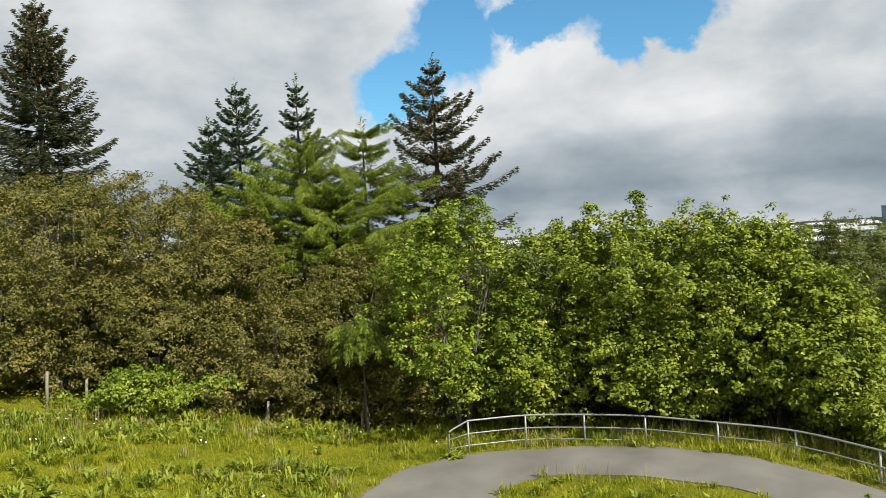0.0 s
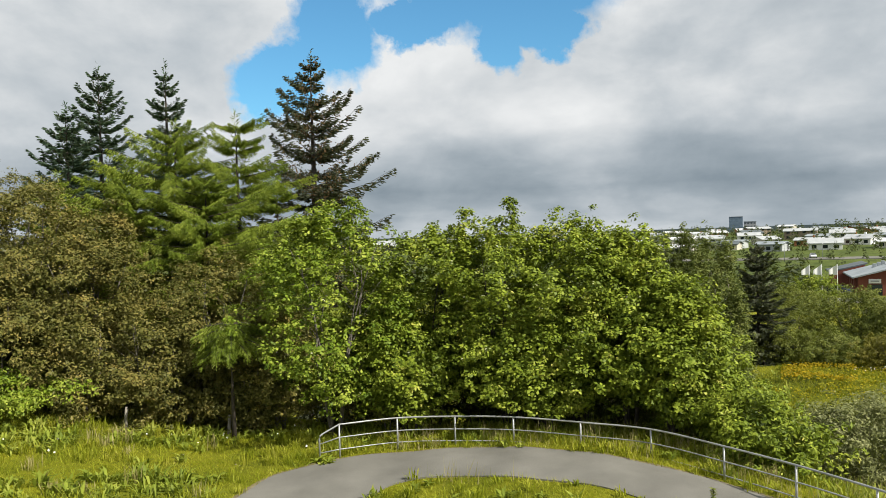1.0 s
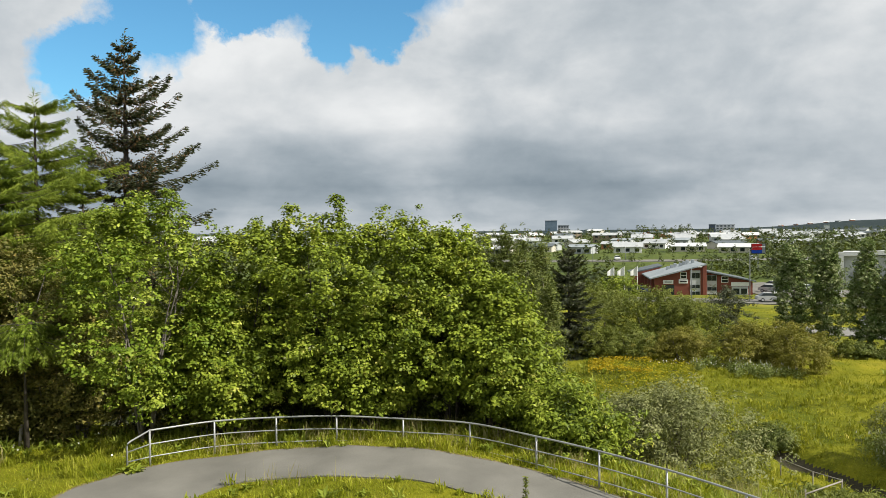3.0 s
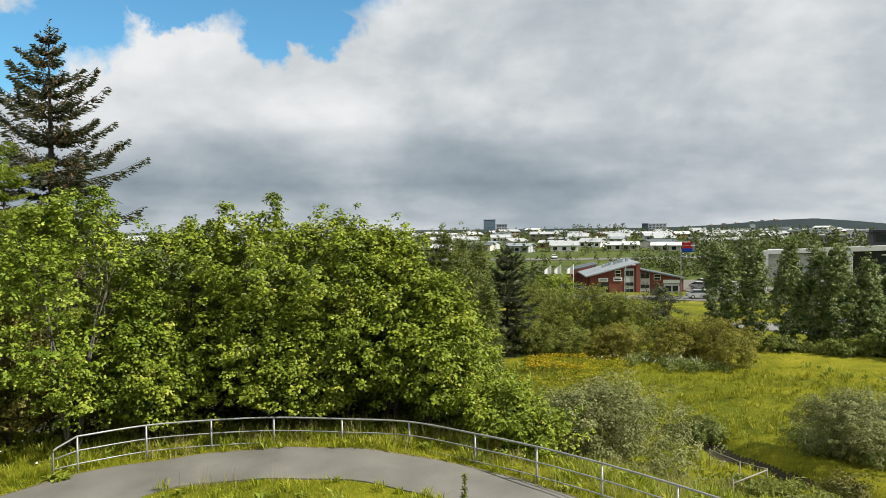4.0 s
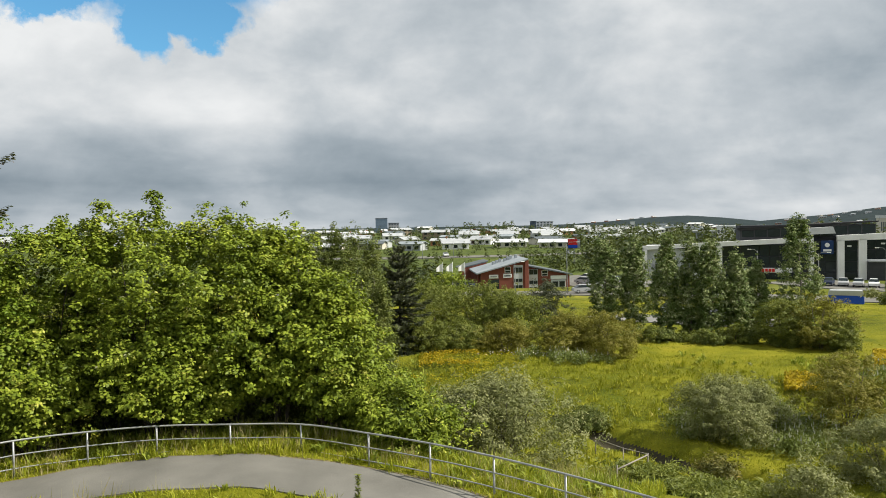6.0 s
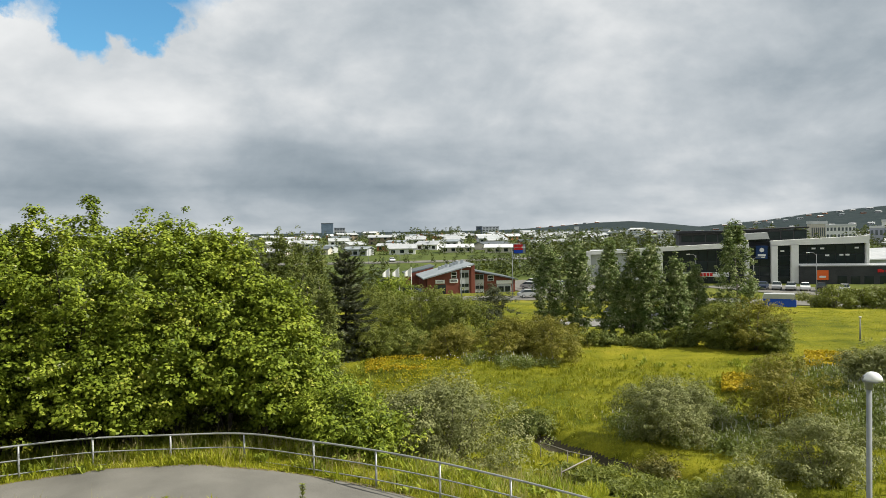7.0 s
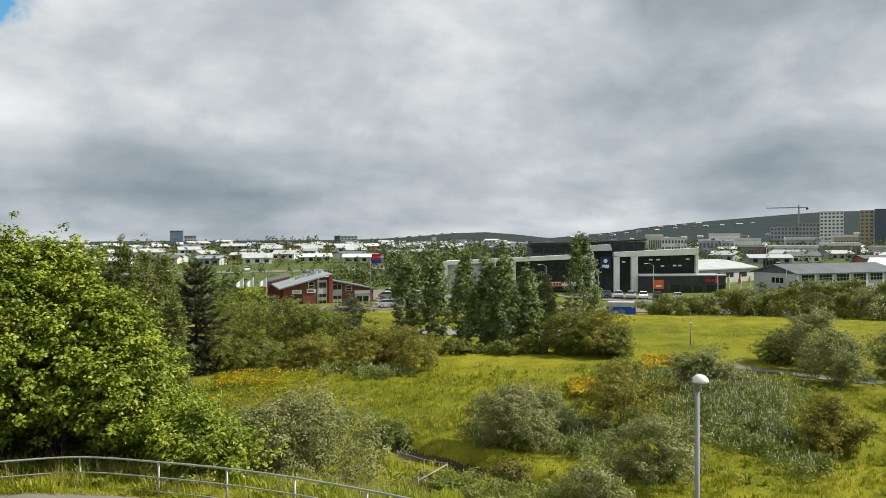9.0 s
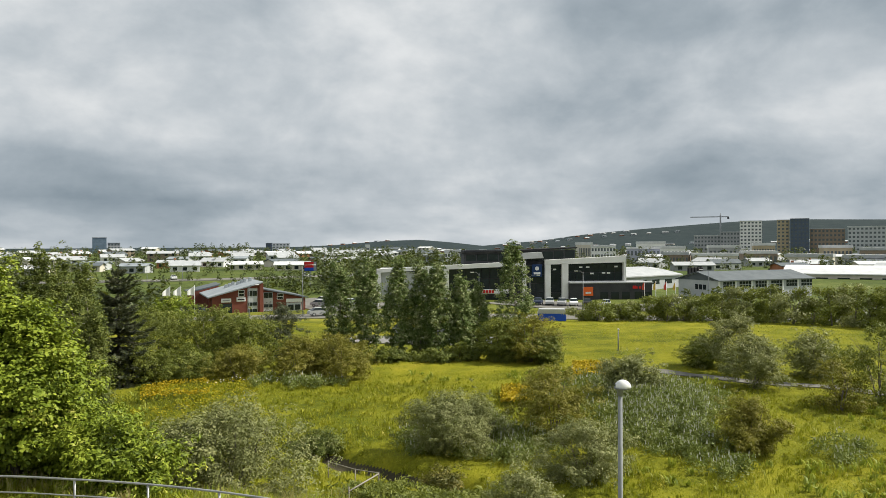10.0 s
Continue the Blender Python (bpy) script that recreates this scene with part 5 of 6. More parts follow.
for _k, (_a0, _a1, _d, _t, _w) in enumerate(((72.4, 74.2, 420, -0.0135, "brown_render"), (74.5, 77.6, 415, -0.0150, "cream_render"), (77.9, 80.2, 430, -0.0120, "brown_render"), (80.6, 83.6, 415, -0.0160, "cream_render"), (75.6, 77.8, 470, -0.0045, "grey_render"),
                                             (83.0, 84.8, 450, -0.0050, "tan_render"), (85.2, 88.5, 440, -0.0080, "brown_render"), (78.6, 80.0, 480, -0.002, "tan_render"), (72.0, 74.0, 470, -0.0055, "white_render"), (84.2, 90, 400, -0.017, "grey_render"), (70.6, 72.6, 520, 0.001, "white_render"), (66.3, 67.3, 450, 0.0, "cream_render"))):
    block("terrace_house", _a0, _a1, _d, _t, -13.5, 2, 8, _w, "white_roof" if _k % 3 else "pale_roof", "low terraced houses with pale roofs", cap=1.0, turn=(-6, 5, 9)[_k % 3])


def crane():
    x, y = polar(76.4, 1000)
    ob = thing("tower_crane", x, y, None, -76, "grey tower crane above the apartment blocks", "crane")
    top = EYE + 1000 * 0.036 - height(x, y)
    part("mast", Shape().box(-0.9, -0.9, -2, 0.9, 0.9, top).mesh("mast", "grey_render"), ob)
    part("jib", Shape().box(-36, -0.5, top - 2.2, 10, 0.5, top - 1.0).mesh("jib", "grey_render"), ob)
    part("counterweight", Shape().box(8, -0.8, top - 4.4, 10.5, 0.8, top - 2.2).mesh("counterweight", "dark_cladding"), ob)
    part("apex", Shape().tube([(0, 0, top - 1), (0, 0, top + 3)], [0.9, 0.3], 4).mesh("apex", "grey_render"), ob)


crane()

# ---- roads, lamps, vehicles ----


def strip(name, pts, wide, material, lift, label, category):
    line = curve_points([polar(a, d) for a, d in pts], 20)
    left, right = [], []
    for i, p in enumerate(line):
        q = (line[min(i + 1, len(line) - 1)] - line[max(i - 1, 0)]).normalized()
        n = Vector((-q.y, q.x)) * wide / 2
        left.append(p + n)
        right.append(p - n)
    tagged(new(name, ribbon(name, left, right, lift, material, 4, 0.3)), label, category, kind="structure")


strip("footpath", [(70.0, 70.0), (72.7, 68.3), (76.6, 66.4), (80.5, 65.7), (84.5, 65.6), (90, 64.5), (97, 62.5)], 1.3, "asphalt", 0.07, "narrow grey footpath crossing the meadow", "path")
strip("road", [(18, 150), (30, 141), (45, 138), (58, 136), (70, 134), (82, 140), (96, 150)], 8.0, "asphalt", 0.12, "grey asphalt road through the valley", "road")
strip("car_park", [(43.5, 178), (46.5, 168), (49, 160), (51, 152)], 22.0, "asphalt", 0.14, "asphalt car park beside the red building", "car park")
strip("car_park", [(61, 171), (65, 160), (70, 156), (74.5, 160)], 16.0, "asphalt", 0.13, "asphalt car park in front of the office", "car park")
strip("track", [(47, 92), (51, 90), (55, 88), (60, 88)], 6.0, "gravel", 0.1, "pale gravel yard behind the poplars", "track")
strip("road", [(20, 265), (32, 258), (44, 262), (53, 280)], 7.0, "asphalt", 0.2, "far grey road below the houses", "road")


def car_meshes():
    out = {}
    side = [(-2.1, 0.35), (-2.15, 0.75), (-1.95, 0.95), (-1.0, 1.02), (1.35, 1.02), (2.0, 0.95), (2.15, 0.6), (2.1, 0.35)]
    out["body"] = Shape().prism(side, -0.86, 0.86)
    cab = [(-1.15, 1.0), (-0.45, 1.45), (0.95, 1.47), (1.75, 1.0)]
    s = Shape()
    v = [(x, y * (0.82 if z < 1.2 else 0.68), z) for y in (-1, 1) for x, z in cab]
    s.add(v, [(0, 1, 2, 3), (7, 6, 5, 4), (0, 4, 5, 1), (1, 5, 6, 2), (2, 6, 7, 3)])
    out["cabin"] = s
    out["roof"] = Shape().box(-0.42, -0.64, 1.44, 0.92, 0.64, 1.5, 0.02)
    w = Shape()
    w.tube([(0, -0.11, 0), (0, 0.11, 0)], 0.32, 12)
    out["wheel"] = w
    return out


CAR = car_meshes()
CAR_DONE = {}


def car(az, d, turn, paint, label, z=None, scale=1.0):
    x, y = polar(az, d)
    if paint in CAR_DONE:
        return copy_thing(CAR_DONE[paint], pose(x, y, height(x, y) + 0.15, 0, 0, turn))
    ob = thing("car", x, y, height(x, y) + 0.15, turn, label, "car", "parked cars")
    part("body", CAR["body"].mesh("body", paint), ob)
    part("cabin", CAR["cabin"].mesh("cabin", "glass"), ob, "dark car windows")
    part("roof", CAR["roof"].mesh("roof", paint), ob)
    me = CAR["wheel"].mesh("wheel", "tyre")
    rim = Shape().tube([(0, -0.125, 0), (0, 0.125, 0)], 0.2, 10).mesh("rim", "silver_paint")
    for wx in (-1.3, 1.3):
        for wy in (-0.78, 0.78):
            w = part("wheel", me, ob)
            w.location = (wx, wy, 0.32)
            part("rim", rim, w, "silver wheel rim")
    CAR_DONE[paint] = ob
    return ob


_paints = (("navy_paint", "dark blue parked car"), ("silver_paint", "silver parked car"), ("white_paint", "white parked car"), ("black_paint", "black parked car"))
for _i, (_az, _d, _turn, _p) in enumerate(((63.2, 160, 20, 0), (64.1, 160, 24, 1), (65.0, 159, 22, 1), (65.9, 159, 25, 2), (66.9, 158, 20, 3), (68.3, 157, 20, 1), (72.6, 162, 70, 2), (73.1, 158, 75, 1), (73.6, 165, 80, 2),
                                           (46.6, 158, 110, 1), (47.3, 160, 112, 3), (46.9, 168, 100, 2), (47.6, 172, 100, 1), (48.2, 166, 95, 3), (48.8, 160, 95, 2), (50.2, 156, 100, 1), (47.2, 149, 40, 2), (46.5, 138, 150, 1),
                                           (53.0, 92, 60, 2), (56.5, 91, 70, 1), (37.6, 150, 100, 0), (45.5, 262, 60, 2), (36.0, 260, 60, 2), (30.5, 259, 50, 2), (58.6, 205, 30, 2))):
    car(_az, _d, _turn, _paints[_p][0], _paints[_p][1] + " on asphalt")


def trailer():
    x, y = polar(64.25, 124)
    ob = thing("trailer", x, y, None, -66 + 4, "blue-sided trailer with a pale cover behind the lawn", "trailer")
    part("side", Shape().box(-2.3, -1.1, 0.15, 2.3, 1.1, 1.5, 0.05).mesh("side", "blue_paint"), ob)
    part("cover", Shape().prism([(-2.35, 1.5), (2.35, 1.5), (2.1, 2.2), (-2.1, 2.2)], -1.15, 1.15).mesh("cover", "pale_roof"), ob, "pale grey cover")


trailer()


def park_lamp():
    """Slim post with a hooded head, near the path."""
    x, y = 12.55, 4.7
    base = height(x, y)
    top = EYE - 2.42 - base
    ob = thing("park_lamp", x, y, None, -69, "grey steel park lamp with a white dome on top", "lamp")
    part("post", Shape().tube([(0, 0, -0.2), (0, 0, 1.0), (0, 0, 1.05), (0, 0, top - 0.1)], [0.05, 0.05, 0.043, 0.039], 12).mesh("post", "lamp_grey", True), ob)
    part("collar", Shape().tube([(0, 0, top - 0.12), (0, 0, top - 0.03), (0, 0, top + 0.02)], [0.045, 0.055, 0.09], 12).mesh("collar", "lamp_grey", True), ob)
    n, m = 20, 7
    s, v, f = Shape(), [], []
    for i in range(m + 1):
        t = i / m * math.pi / 2
        for k in range(n):
            a = 2 * math.pi * k / n
            v.append((0.04 + 0.152 * math.cos(t) * math.cos(a) * (1.0 if math.cos(a) > 0 else 0.85), 0.132 * math.cos(t) * math.sin(a), top + 0.03 + 0.135 * math.sin(t)))
    for i in range(m):
        for k in range(n):
            f.append((i * n + k, i * n + (k + 1) % n, (i + 1) * n + (k + 1) % n, (i + 1) * n + k))
    f.append(tuple(range(n)))
    part("dome", s.add(v, f).mesh("dome", "lamp_glass", True), ob, "white rounded lamp dome")
    part("rim", Shape().tube([(0.035, 0, top + 0.005), (0.035, 0, top + 0.035)], [0.132, 0.14], 20).mesh("rim", "lamp_grey", True), ob)
    part("housing", Shape().box(-0.09, -0.05, top + 0.02, 0.02, 0.05, top + 0.1, 0.015).mesh("housing", "grey_render"), ob)


park_lamp()


def street_lamp(az, d, tan, arm, turn=0.0, small=False):
    x, y, h = top_at(az, d, tan)
    ob = thing("street_lamp", x, y, None, -az + turn, "slender grey street lamp" if not small else "low grey park lamp post", "lamp")
    part("post", Shape().tube([(0, 0, -0.2), (0, 0, h * 0.97)], [0.09, 0.05], 8).mesh("post", "lamp_grey", True), ob)
    if arm:
        part("arm", Shape().tube([(0, 0, h * 0.94), (arm * 0.3, 0, h), (arm, 0, h + 0.05)], 0.04, 6).mesh("arm", "lamp_grey", True), ob)
        part("head", Shape().box(arm - 0.1, -0.13, h - 0.05, arm + 0.6, 0.13, h + 0.08, 0.03).mesh("head", "white_paint"), ob)
    else:
        part("head", Shape().tube([(0, 0, h * 0.95), (0, 0, h * 0.97), (0, 0, h)], [0.07, 0.17, 0.06], 10).mesh("head", "white_paint", True), ob)


for _l in ((33.05, 80, -0.1039, 0, 0, True), (69.2, 80, -0.1089, 0, 0, True), (45.24, 137, -0.0247, 1.8), (58.7, 150, -0.036, -1.6), (66.6, 150, -0.0345, -1.6), (75.6, 150, -0.032, -1.6), (41.3, 140, -0.05, 1.2), (48.4, 150, -0.04, 1.2), (34.2, 250, -0.022, 0), (36.6, 260, -0.024, 0), (71.4, 230, -0.02, 0), (62.6, 150, -0.04, 1.4)):
    street_lamp(*_l)


def flag(az, d, tan, material, label, wide=1.2):
    x, y, h = top_at(az, d, tan)
    ob = thing("flagpole", x, y, None, -az, label, "flag", "flags")
    part("pole", Shape().tube([(0, 0, -0.2), (0, 0, h)], [0.06, 0.035], 8).mesh("pole", "white_paint", True), ob)
    n = 8
    v, f = [], []
    for i in range(n + 1):
        u = i / n
        yy = 0.14 * math.sin(u * 5.0)
        for z in (h - 0.1 - 0.9 * u, h - 1.8 + 0.1 * u):
            v += [(-0.05 - wide * u, yy - 0.01, z), (-0.05 - wide * u, yy + 0.01, z)]
    for i in range(n):
        o = i * 4
        f += [(o, o + 2, o + 6, o + 4), (o + 1, o + 5, o + 7, o + 3), (o, o + 4, o + 5, o + 1), (o + 2, o + 3, o + 7, o + 6)]
    part("cloth", Shape().add(v, f).mesh("cloth", material), ob)


for _az, _d, _t, _m in ((35.75, 140, -0.0495, "flag_cloth"), (36.5, 139, -0.049, "flag_cloth"), (37.45, 138, -0.049, "flag_cloth"), (71.1, 152, -0.047, "flag_red"), (71.9, 152, -0.047, "flag_yellow"), (72.65, 152, -0.047, "flag_red"), (73.3, 152, -0.047, "flag_yellow")):
    flag(_az, _d, _t, _m, "white flag on a tall white pole" if _m == "flag_cloth" else "coloured advertising flag on a white pole", 1.2 if _m == "flag_cloth" else 0.45)


def billboard():
    x, y = polar(45.8, 230)
    ob = thing("billboard", x, y, 0.0, -45.8, "red and blue roadside billboard on a post", "billboard")
    z1, z0 = EYE - 230 * 0.0205, EYE - 230 * 0.0332
    part("post", Shape().box(-0.25, 0.1, height(x, y) - 0.3, 0.25, 0.5, z0).mesh("post", "grey_render"), ob)
    part("case", Shape().box(-1.9, 0, z0, 1.9, 0.6, z1, 0.05).mesh("case", "dark_cladding"), ob)
    panel(ob, "screen", -1.75, z0 + 1.1, 1.0, z1 - 0.15, -0.06, 0.06, "red_sign")
    panel(ob, "screen", -1.75, z0 + 0.15, 1.0, z0 + 1.1, -0.06, 0.06, "blue_paint")
    panel(ob, "screen", 1.0, z0 + 0.15, 1.75, z1 - 0.15, -0.06, 0.06, "grey_roof")


billboard()


def field_gate():
    """Low wire fence corner with a rail in the meadow."""
    b = (26.6, 22.6)
    ob = thing("field_fence", *b, None, 0, "low timber-posted wire fence corner in the long grass", "fence")
    o = Vector((*b, height(*b)))
    pts = {"a": Vector((*polar(47.20, 38.41), 0)), "b": Vector((*polar(51.02, 35.79), 0)), "c": Vector((*polar(48.76, 33.04), 0))}
    for k, p in pts.items():
        p.z = height(p.x, p.y)
        part("post", Shape().tube([p - o - Vector((0, 0, 0.3)), p - o + Vector((0, 0, 0.85 if k != "c" else 0.8))], 0.03, 8).mesh("post", "timber", True), ob)
    mid = pts["a"].lerp(pts["b"], 0.55)
    mid.z = height(mid.x, mid.y)
    part("post", Shape().tube([mid - o - Vector((0, 0, 0.3)), mid - o + Vector((0, 0, 0.78))], 0.025, 8).mesh("post", "timber", True), ob)
    up = Vector((0, 0, 0.8))
    part("rail", Shape().tube([pts["a"] + up - o, mid + up - o - Vector((0, 0, 0.05)), pts["b"] + up - o], 0.02, 6).mesh("rail", "timber", True), ob)
    part("rail", Shape().tube([pts["b"] + up * 0.95 - o, pts["c"] + up * 0.75 - o], 0.035, 6).mesh("rail", "timber", True), ob)


field_gate()

for _az, _d, _h in ((-28.6, 26.6, 1.1), (-26.2, 26.8, 0.9), (-14.0, 25.6, 0.7), (-7.0, 25.2, 0.7)):
    _x, _y = polar(_az, _d)
    _o = thing("fence_post", _x, _y, None, 0, "weathered pale wooden fence post at the trees' edge", "post", "old fence posts")
    part("post", Shape().tube([(0, 0, -0.3), (0.02, 0, _h * 0.5), (0.05, 0.02, _h)], [0.055, 0.05, 0.045], 8).mesh("post", "timber", True), _o)

# ---- earth banks of the small stream ----


def earth_bank(az, d, wide, deep, seed):
    rng = np.random.default_rng(seed)
    x, y = polar(az, d)
    ob = thing("stream_bank", x, y, None, -az, "undercut earth bank of a small stream with shade painted into its earth", "bank", "stream banks")
    n, m = 22, 6
    v, f = [], []
    for i in range(n + 1):
        u = (i / n - 0.5) * wide
        arch = math.sqrt(max(0.0, 1 - (2 * u / wide) ** 2))
        for k in range(m + 1):
            t = k / m
            yy = -0.35 + 0.9 * arch * math.sin(t * math.pi * 0.8) * deep + rng.normal(0, 0.05)
            v.append((u, yy - 0.5 * arch * (1 - t), 0.06 + deep * arch * t * (0.85 + 0.1 * math.sin(u * 3.0)) + rng.normal(0, 0.03)))
    for i in range(n):
        for k in range(m):
            f.append((i * (m + 1) + k, (i + 1) * (m + 1) + k, (i + 1) * (m + 1) + k + 1, i * (m + 1) + k + 1))
    # earth face, the shade under the overhang put into its colour
    part("earth", mesh_from("earth", v, f, "earth", True), ob)
    top = [(((i / n) - 0.5) * wide, 0.25, deep * math.sqrt(max(0.0, 1 - (2 * (i / n) - 1) ** 2))) for i in range(n + 1)]
    pos = np.array([top[rng.integers(0, n + 1)] for _ in range(420)]) + rng.normal(0, 0.12, (420, 3)) * np.array([1, 2.0, 0.5])
    way = unit(np.stack([rng.normal(0, 0.5, 420), -0.6 + rng.normal(0, 0.5, 420), rng.uniform(0.1, 1.0, 420)], 1))
    side = unit(np.cross(way, rng.normal(0, 1, (420, 3)))) * 0.025
    ln = rng.uniform(0.25, 0.6, (420, 1))
    part("overhang", quads_mesh("overhang", np.stack([pos - side, pos + side, pos + way * ln - np.array([0, 0, 1]) * ln * 0.3], 1), "blade", 3), ob, "long grass hanging over the bank")


for _b in ((83.6, 60, 2.0, 0.45, 6),):
    earth_bank(*_b)

# ---- hedge, far trees ----
_rng = random.Random(9)
for _i in range(24):
    _az = 66.5 + _i * 1.22
    _d = 116 - _i * 0.5 + _rng.uniform(-2, 2)
    _tan = np.interp(_az, (65, 69.4, 73.5, 84.5, 96), (-0.080, -0.073, -0.063, -0.044, -0.041)) + _rng.uniform(-0.004, 0.003)
    _x, _y, _h = top_at(_az, _d, _tan)
    broadleaf("hedge_willow", 200 + _i, _x, _y, max(_h, 2.0), 2.5, "olive" if _i % 3 else "willow", "olive-grey willow in a long roadside hedge", "shrub", n=150, per=24, clump=0.7, leaf=(0.3, 0.17), base=0.0, belly=0.4, power=0.4, stems=3, up=0.4, group="roadside hedge")


def far_trees():
    """Distant groups of trees among the houses and along the roads."""
    rng = np.random.default_rng(77)
    spots = []
    for n, a0, a1, d0, d1, hh in ((1250, 0, 60, 285, 640, 5.0), (150, 14, 50, 225, 300, 3.2), (260, 46, 66, 210, 330, 7), (50, 37.2, 41.2, 600, 650, 7), (420, 58, 95, 290, 480, 5), (300, 60, 95, 600, 1100, 8), (160, 0, 55, 640, 900, 6), (90, 60, 72, 380, 520, 9), (220, 68, 95, 450, 720, 8), (60, 42, 50, 190, 240, 5), (120, 20, 36, 110, 200, 5), (160, 74, 95, 118, 150, 4)):
        spots.append(np.stack([rng.uniform(a0, a1, n), np.sqrt(rng.uniform(d0 ** 2, d1 ** 2, n)), hh * rng.uniform(0.5, 1.25, n)], 1))
    spots = np.concatenate(spots)
    faces = []
    for az, d, h in spots:
        x, y = polar(az, d)
        z = height(x, y)
        m = 46
        t = rng.uniform(0, 1, m)
        a = rng.uniform(0, 6.28, m)
        r = h * 0.36 * np.sqrt(np.clip(1.05 - t, 0, 1)) * np.sqrt(rng.uniform(0.2, 1, m))
        p = np.stack([x + r * np.cos(a), y + r * np.sin(a), z + 0.05 + h * t], 1)
        faces.append(leaf_faces(rng, p, unit(p - np.array([x, y, z + h * 0.4])), 0.26 * h ** 0.8, 0.24 * h ** 0.8, 0.5, 0.6, tri=True))
    ob = new("distant_trees", quads_mesh("distant_trees", np.concatenate(faces), "far_green", 3))
    tagged(ob, "distant dark green trees and bushes among the houses", "trees", kind="stuff")


far_trees()

# ---- grass, weeds and flowers ----


def patchy(x, y, scale, seed):
    return np.array([noise.noise(Vector((a * scale, b * scale, seed))) for a, b in zip(x, y)])


def inside_path(x, y):
    """True where the paving lies."""
    ring = np.array([(p.x, p.y) for p in OUTER] + [(p.x, p.y) for p in reversed(INNER)])
    hit = np.zeros(len(x), bool)
    j = len(ring) - 1
    for i in range(len(ring)):
        (xi, yi), (xj, yj) = ring[i], ring[j]
        c = (yi > y) != (yj > y)
        hit ^= c & (x < (xj - xi) * (y - yi) / (yj - yi + 1e-12) + xi)
        j = i
    return hit


def blades(name, n, a0, a1, d0, d1, tall, wide, material, label, seed, gate=-1.0, scale=0.5, bend=0.45, keep=None):
    rng = np.random.default_rng(seed)
    az = np.radians(rng.uniform(a0, a1, n))
    d = np.sqrt(rng.uniform(d0 ** 2, d1 ** 2, n))
    x, y = d * np.sin(az), d * np.cos(az)
    dens = patchy(x, y, scale, seed * 3.1)
    ok = (dens + rng.uniform(-0.25, 0.25, n) > gate) & ~inside_path(x, y)
    if keep is not None:
        ok &= keep(x, y)
    x, y, dens = x[ok], y[ok], dens[ok]
    m = len(x)
    z = land(x, y)
    base = np.stack([x, y, z - 0.02], 1)
    h = tall * rng.uniform(0.45, 1.2, (m, 1)) * (1 + 0.7 * np.clip(dens, -0.6, 0.8))[:, None]
    way = unit(np.stack([rng.normal(0, bend, m), rng.normal(0, bend, m), np.ones(m)], 1))
    side = rng.normal(0, 1, (m, 3))
    side[:, 2] = 0
    side = unit(side) * wide * rng.uniform(0.6, 1.3, (m, 1)) / 2
    tri = np.stack([base - side, base + side, base + way * h], 1)
    ob = new(name, quads_mesh(name, tri, material, 3))
    return tagged(ob, label, "grass", kind="stuff")


def tufts(name, n, a0, a1, d0, d1, per, tall, wide, material, label, seed, gate=-1.0, scale=0.5, splay=0.5, keep=None):
    """Clumps of arching blades or leaves, each clump from one root."""
    rng = np.random.default_rng(seed)
    az, d = np.radians(rng.uniform(a0, a1, n)), np.sqrt(rng.uniform(d0 ** 2, d1 ** 2, n))
    x, y = d * np.sin(az), d * np.cos(az)
    ok = (patchy(x, y, scale, seed * 2.3) + rng.uniform(-0.2, 0.2, n) > gate) & ~inside_path(x, y)
    if keep is not None:
        ok &= keep(x, y)
    x, y = x[ok], y[ok]
    m = len(x)
    size = np.repeat(rng.uniform(0.6, 1.35, m), per)[:, None]
    root = np.repeat(np.stack([x, y, land(x, y) - 0.02], 1), per, 0) + rng.normal(0, 0.22, (m * per, 3)) * np.array([1, 1, 0]) * tall * size
    a = rng.uniform(0, 2 * math.pi, m * per)
    out = np.stack([np.cos(a), np.sin(a), np.zeros(m * per)], 1)
    side = np.stack([-out[:, 1], out[:, 0], np.zeros(m * per)], 1) * wide / 2 * rng.uniform(0.6, 1.3, (m * per, 1))
    h = tall * size * rng.uniform(0.5, 1.15, (m * per, 1))
    lean = splay * rng.uniform(0.2, 1.3, (m * per, 1))
    up = np.array([0, 0, 1.0])
    mid = root + up * h * 0.62 + out * h * lean * 0.45
    tip = root + up * h * (1.0 - 0.35 * lean) + out * h * lean * 1.1
    tagged(new(name, quads_mesh(name, np.stack([root, mid + side, tip, mid - side], 1), material)), label, "grass", kind="stuff")


blades("bank_grass", 150000, -46, 6, 12.5, 27.5, 0.10, 0.022, "blade", "short sunlit grass on the bank", 11, -0.9, 0.7, 0.8)
blades("bank_tussocks", 26000, -46, -1, 13.5, 25.5, 0.26, 0.026, "blade", "tall grass tussocks on the bank", 12, 0.2, 0.8, 0.75)
tufts("grass_tufts", 750, -46, 0, 13.5, 26, 34, 0.34, 0.022, "blade", "bunched grass clumps on the bank", 21, 0.0, 0.5)
tufts("weed_tufts", 950, -46, -1, 13.5, 25.5, 16, 0.36, 0.07, "weed", "clumps of broad green leaves on the bank", 22, 0.02, 0.45, 0.9)
tufts("stalk_tufts", 230, -46, -3, 13.5, 25, 24, 0.46, 0.02, "straw", "clumps of dry pale stalks on the bank", 23, 0.08, 0.6, 0.3)
tufts("parsley_tufts", 44, -34, -25.5, 21.5, 25.5, 22, 0.5, 0.04, "weed", "tall pale weeds at the trees' edge", 24, -1.0, 0.6, 0.4)
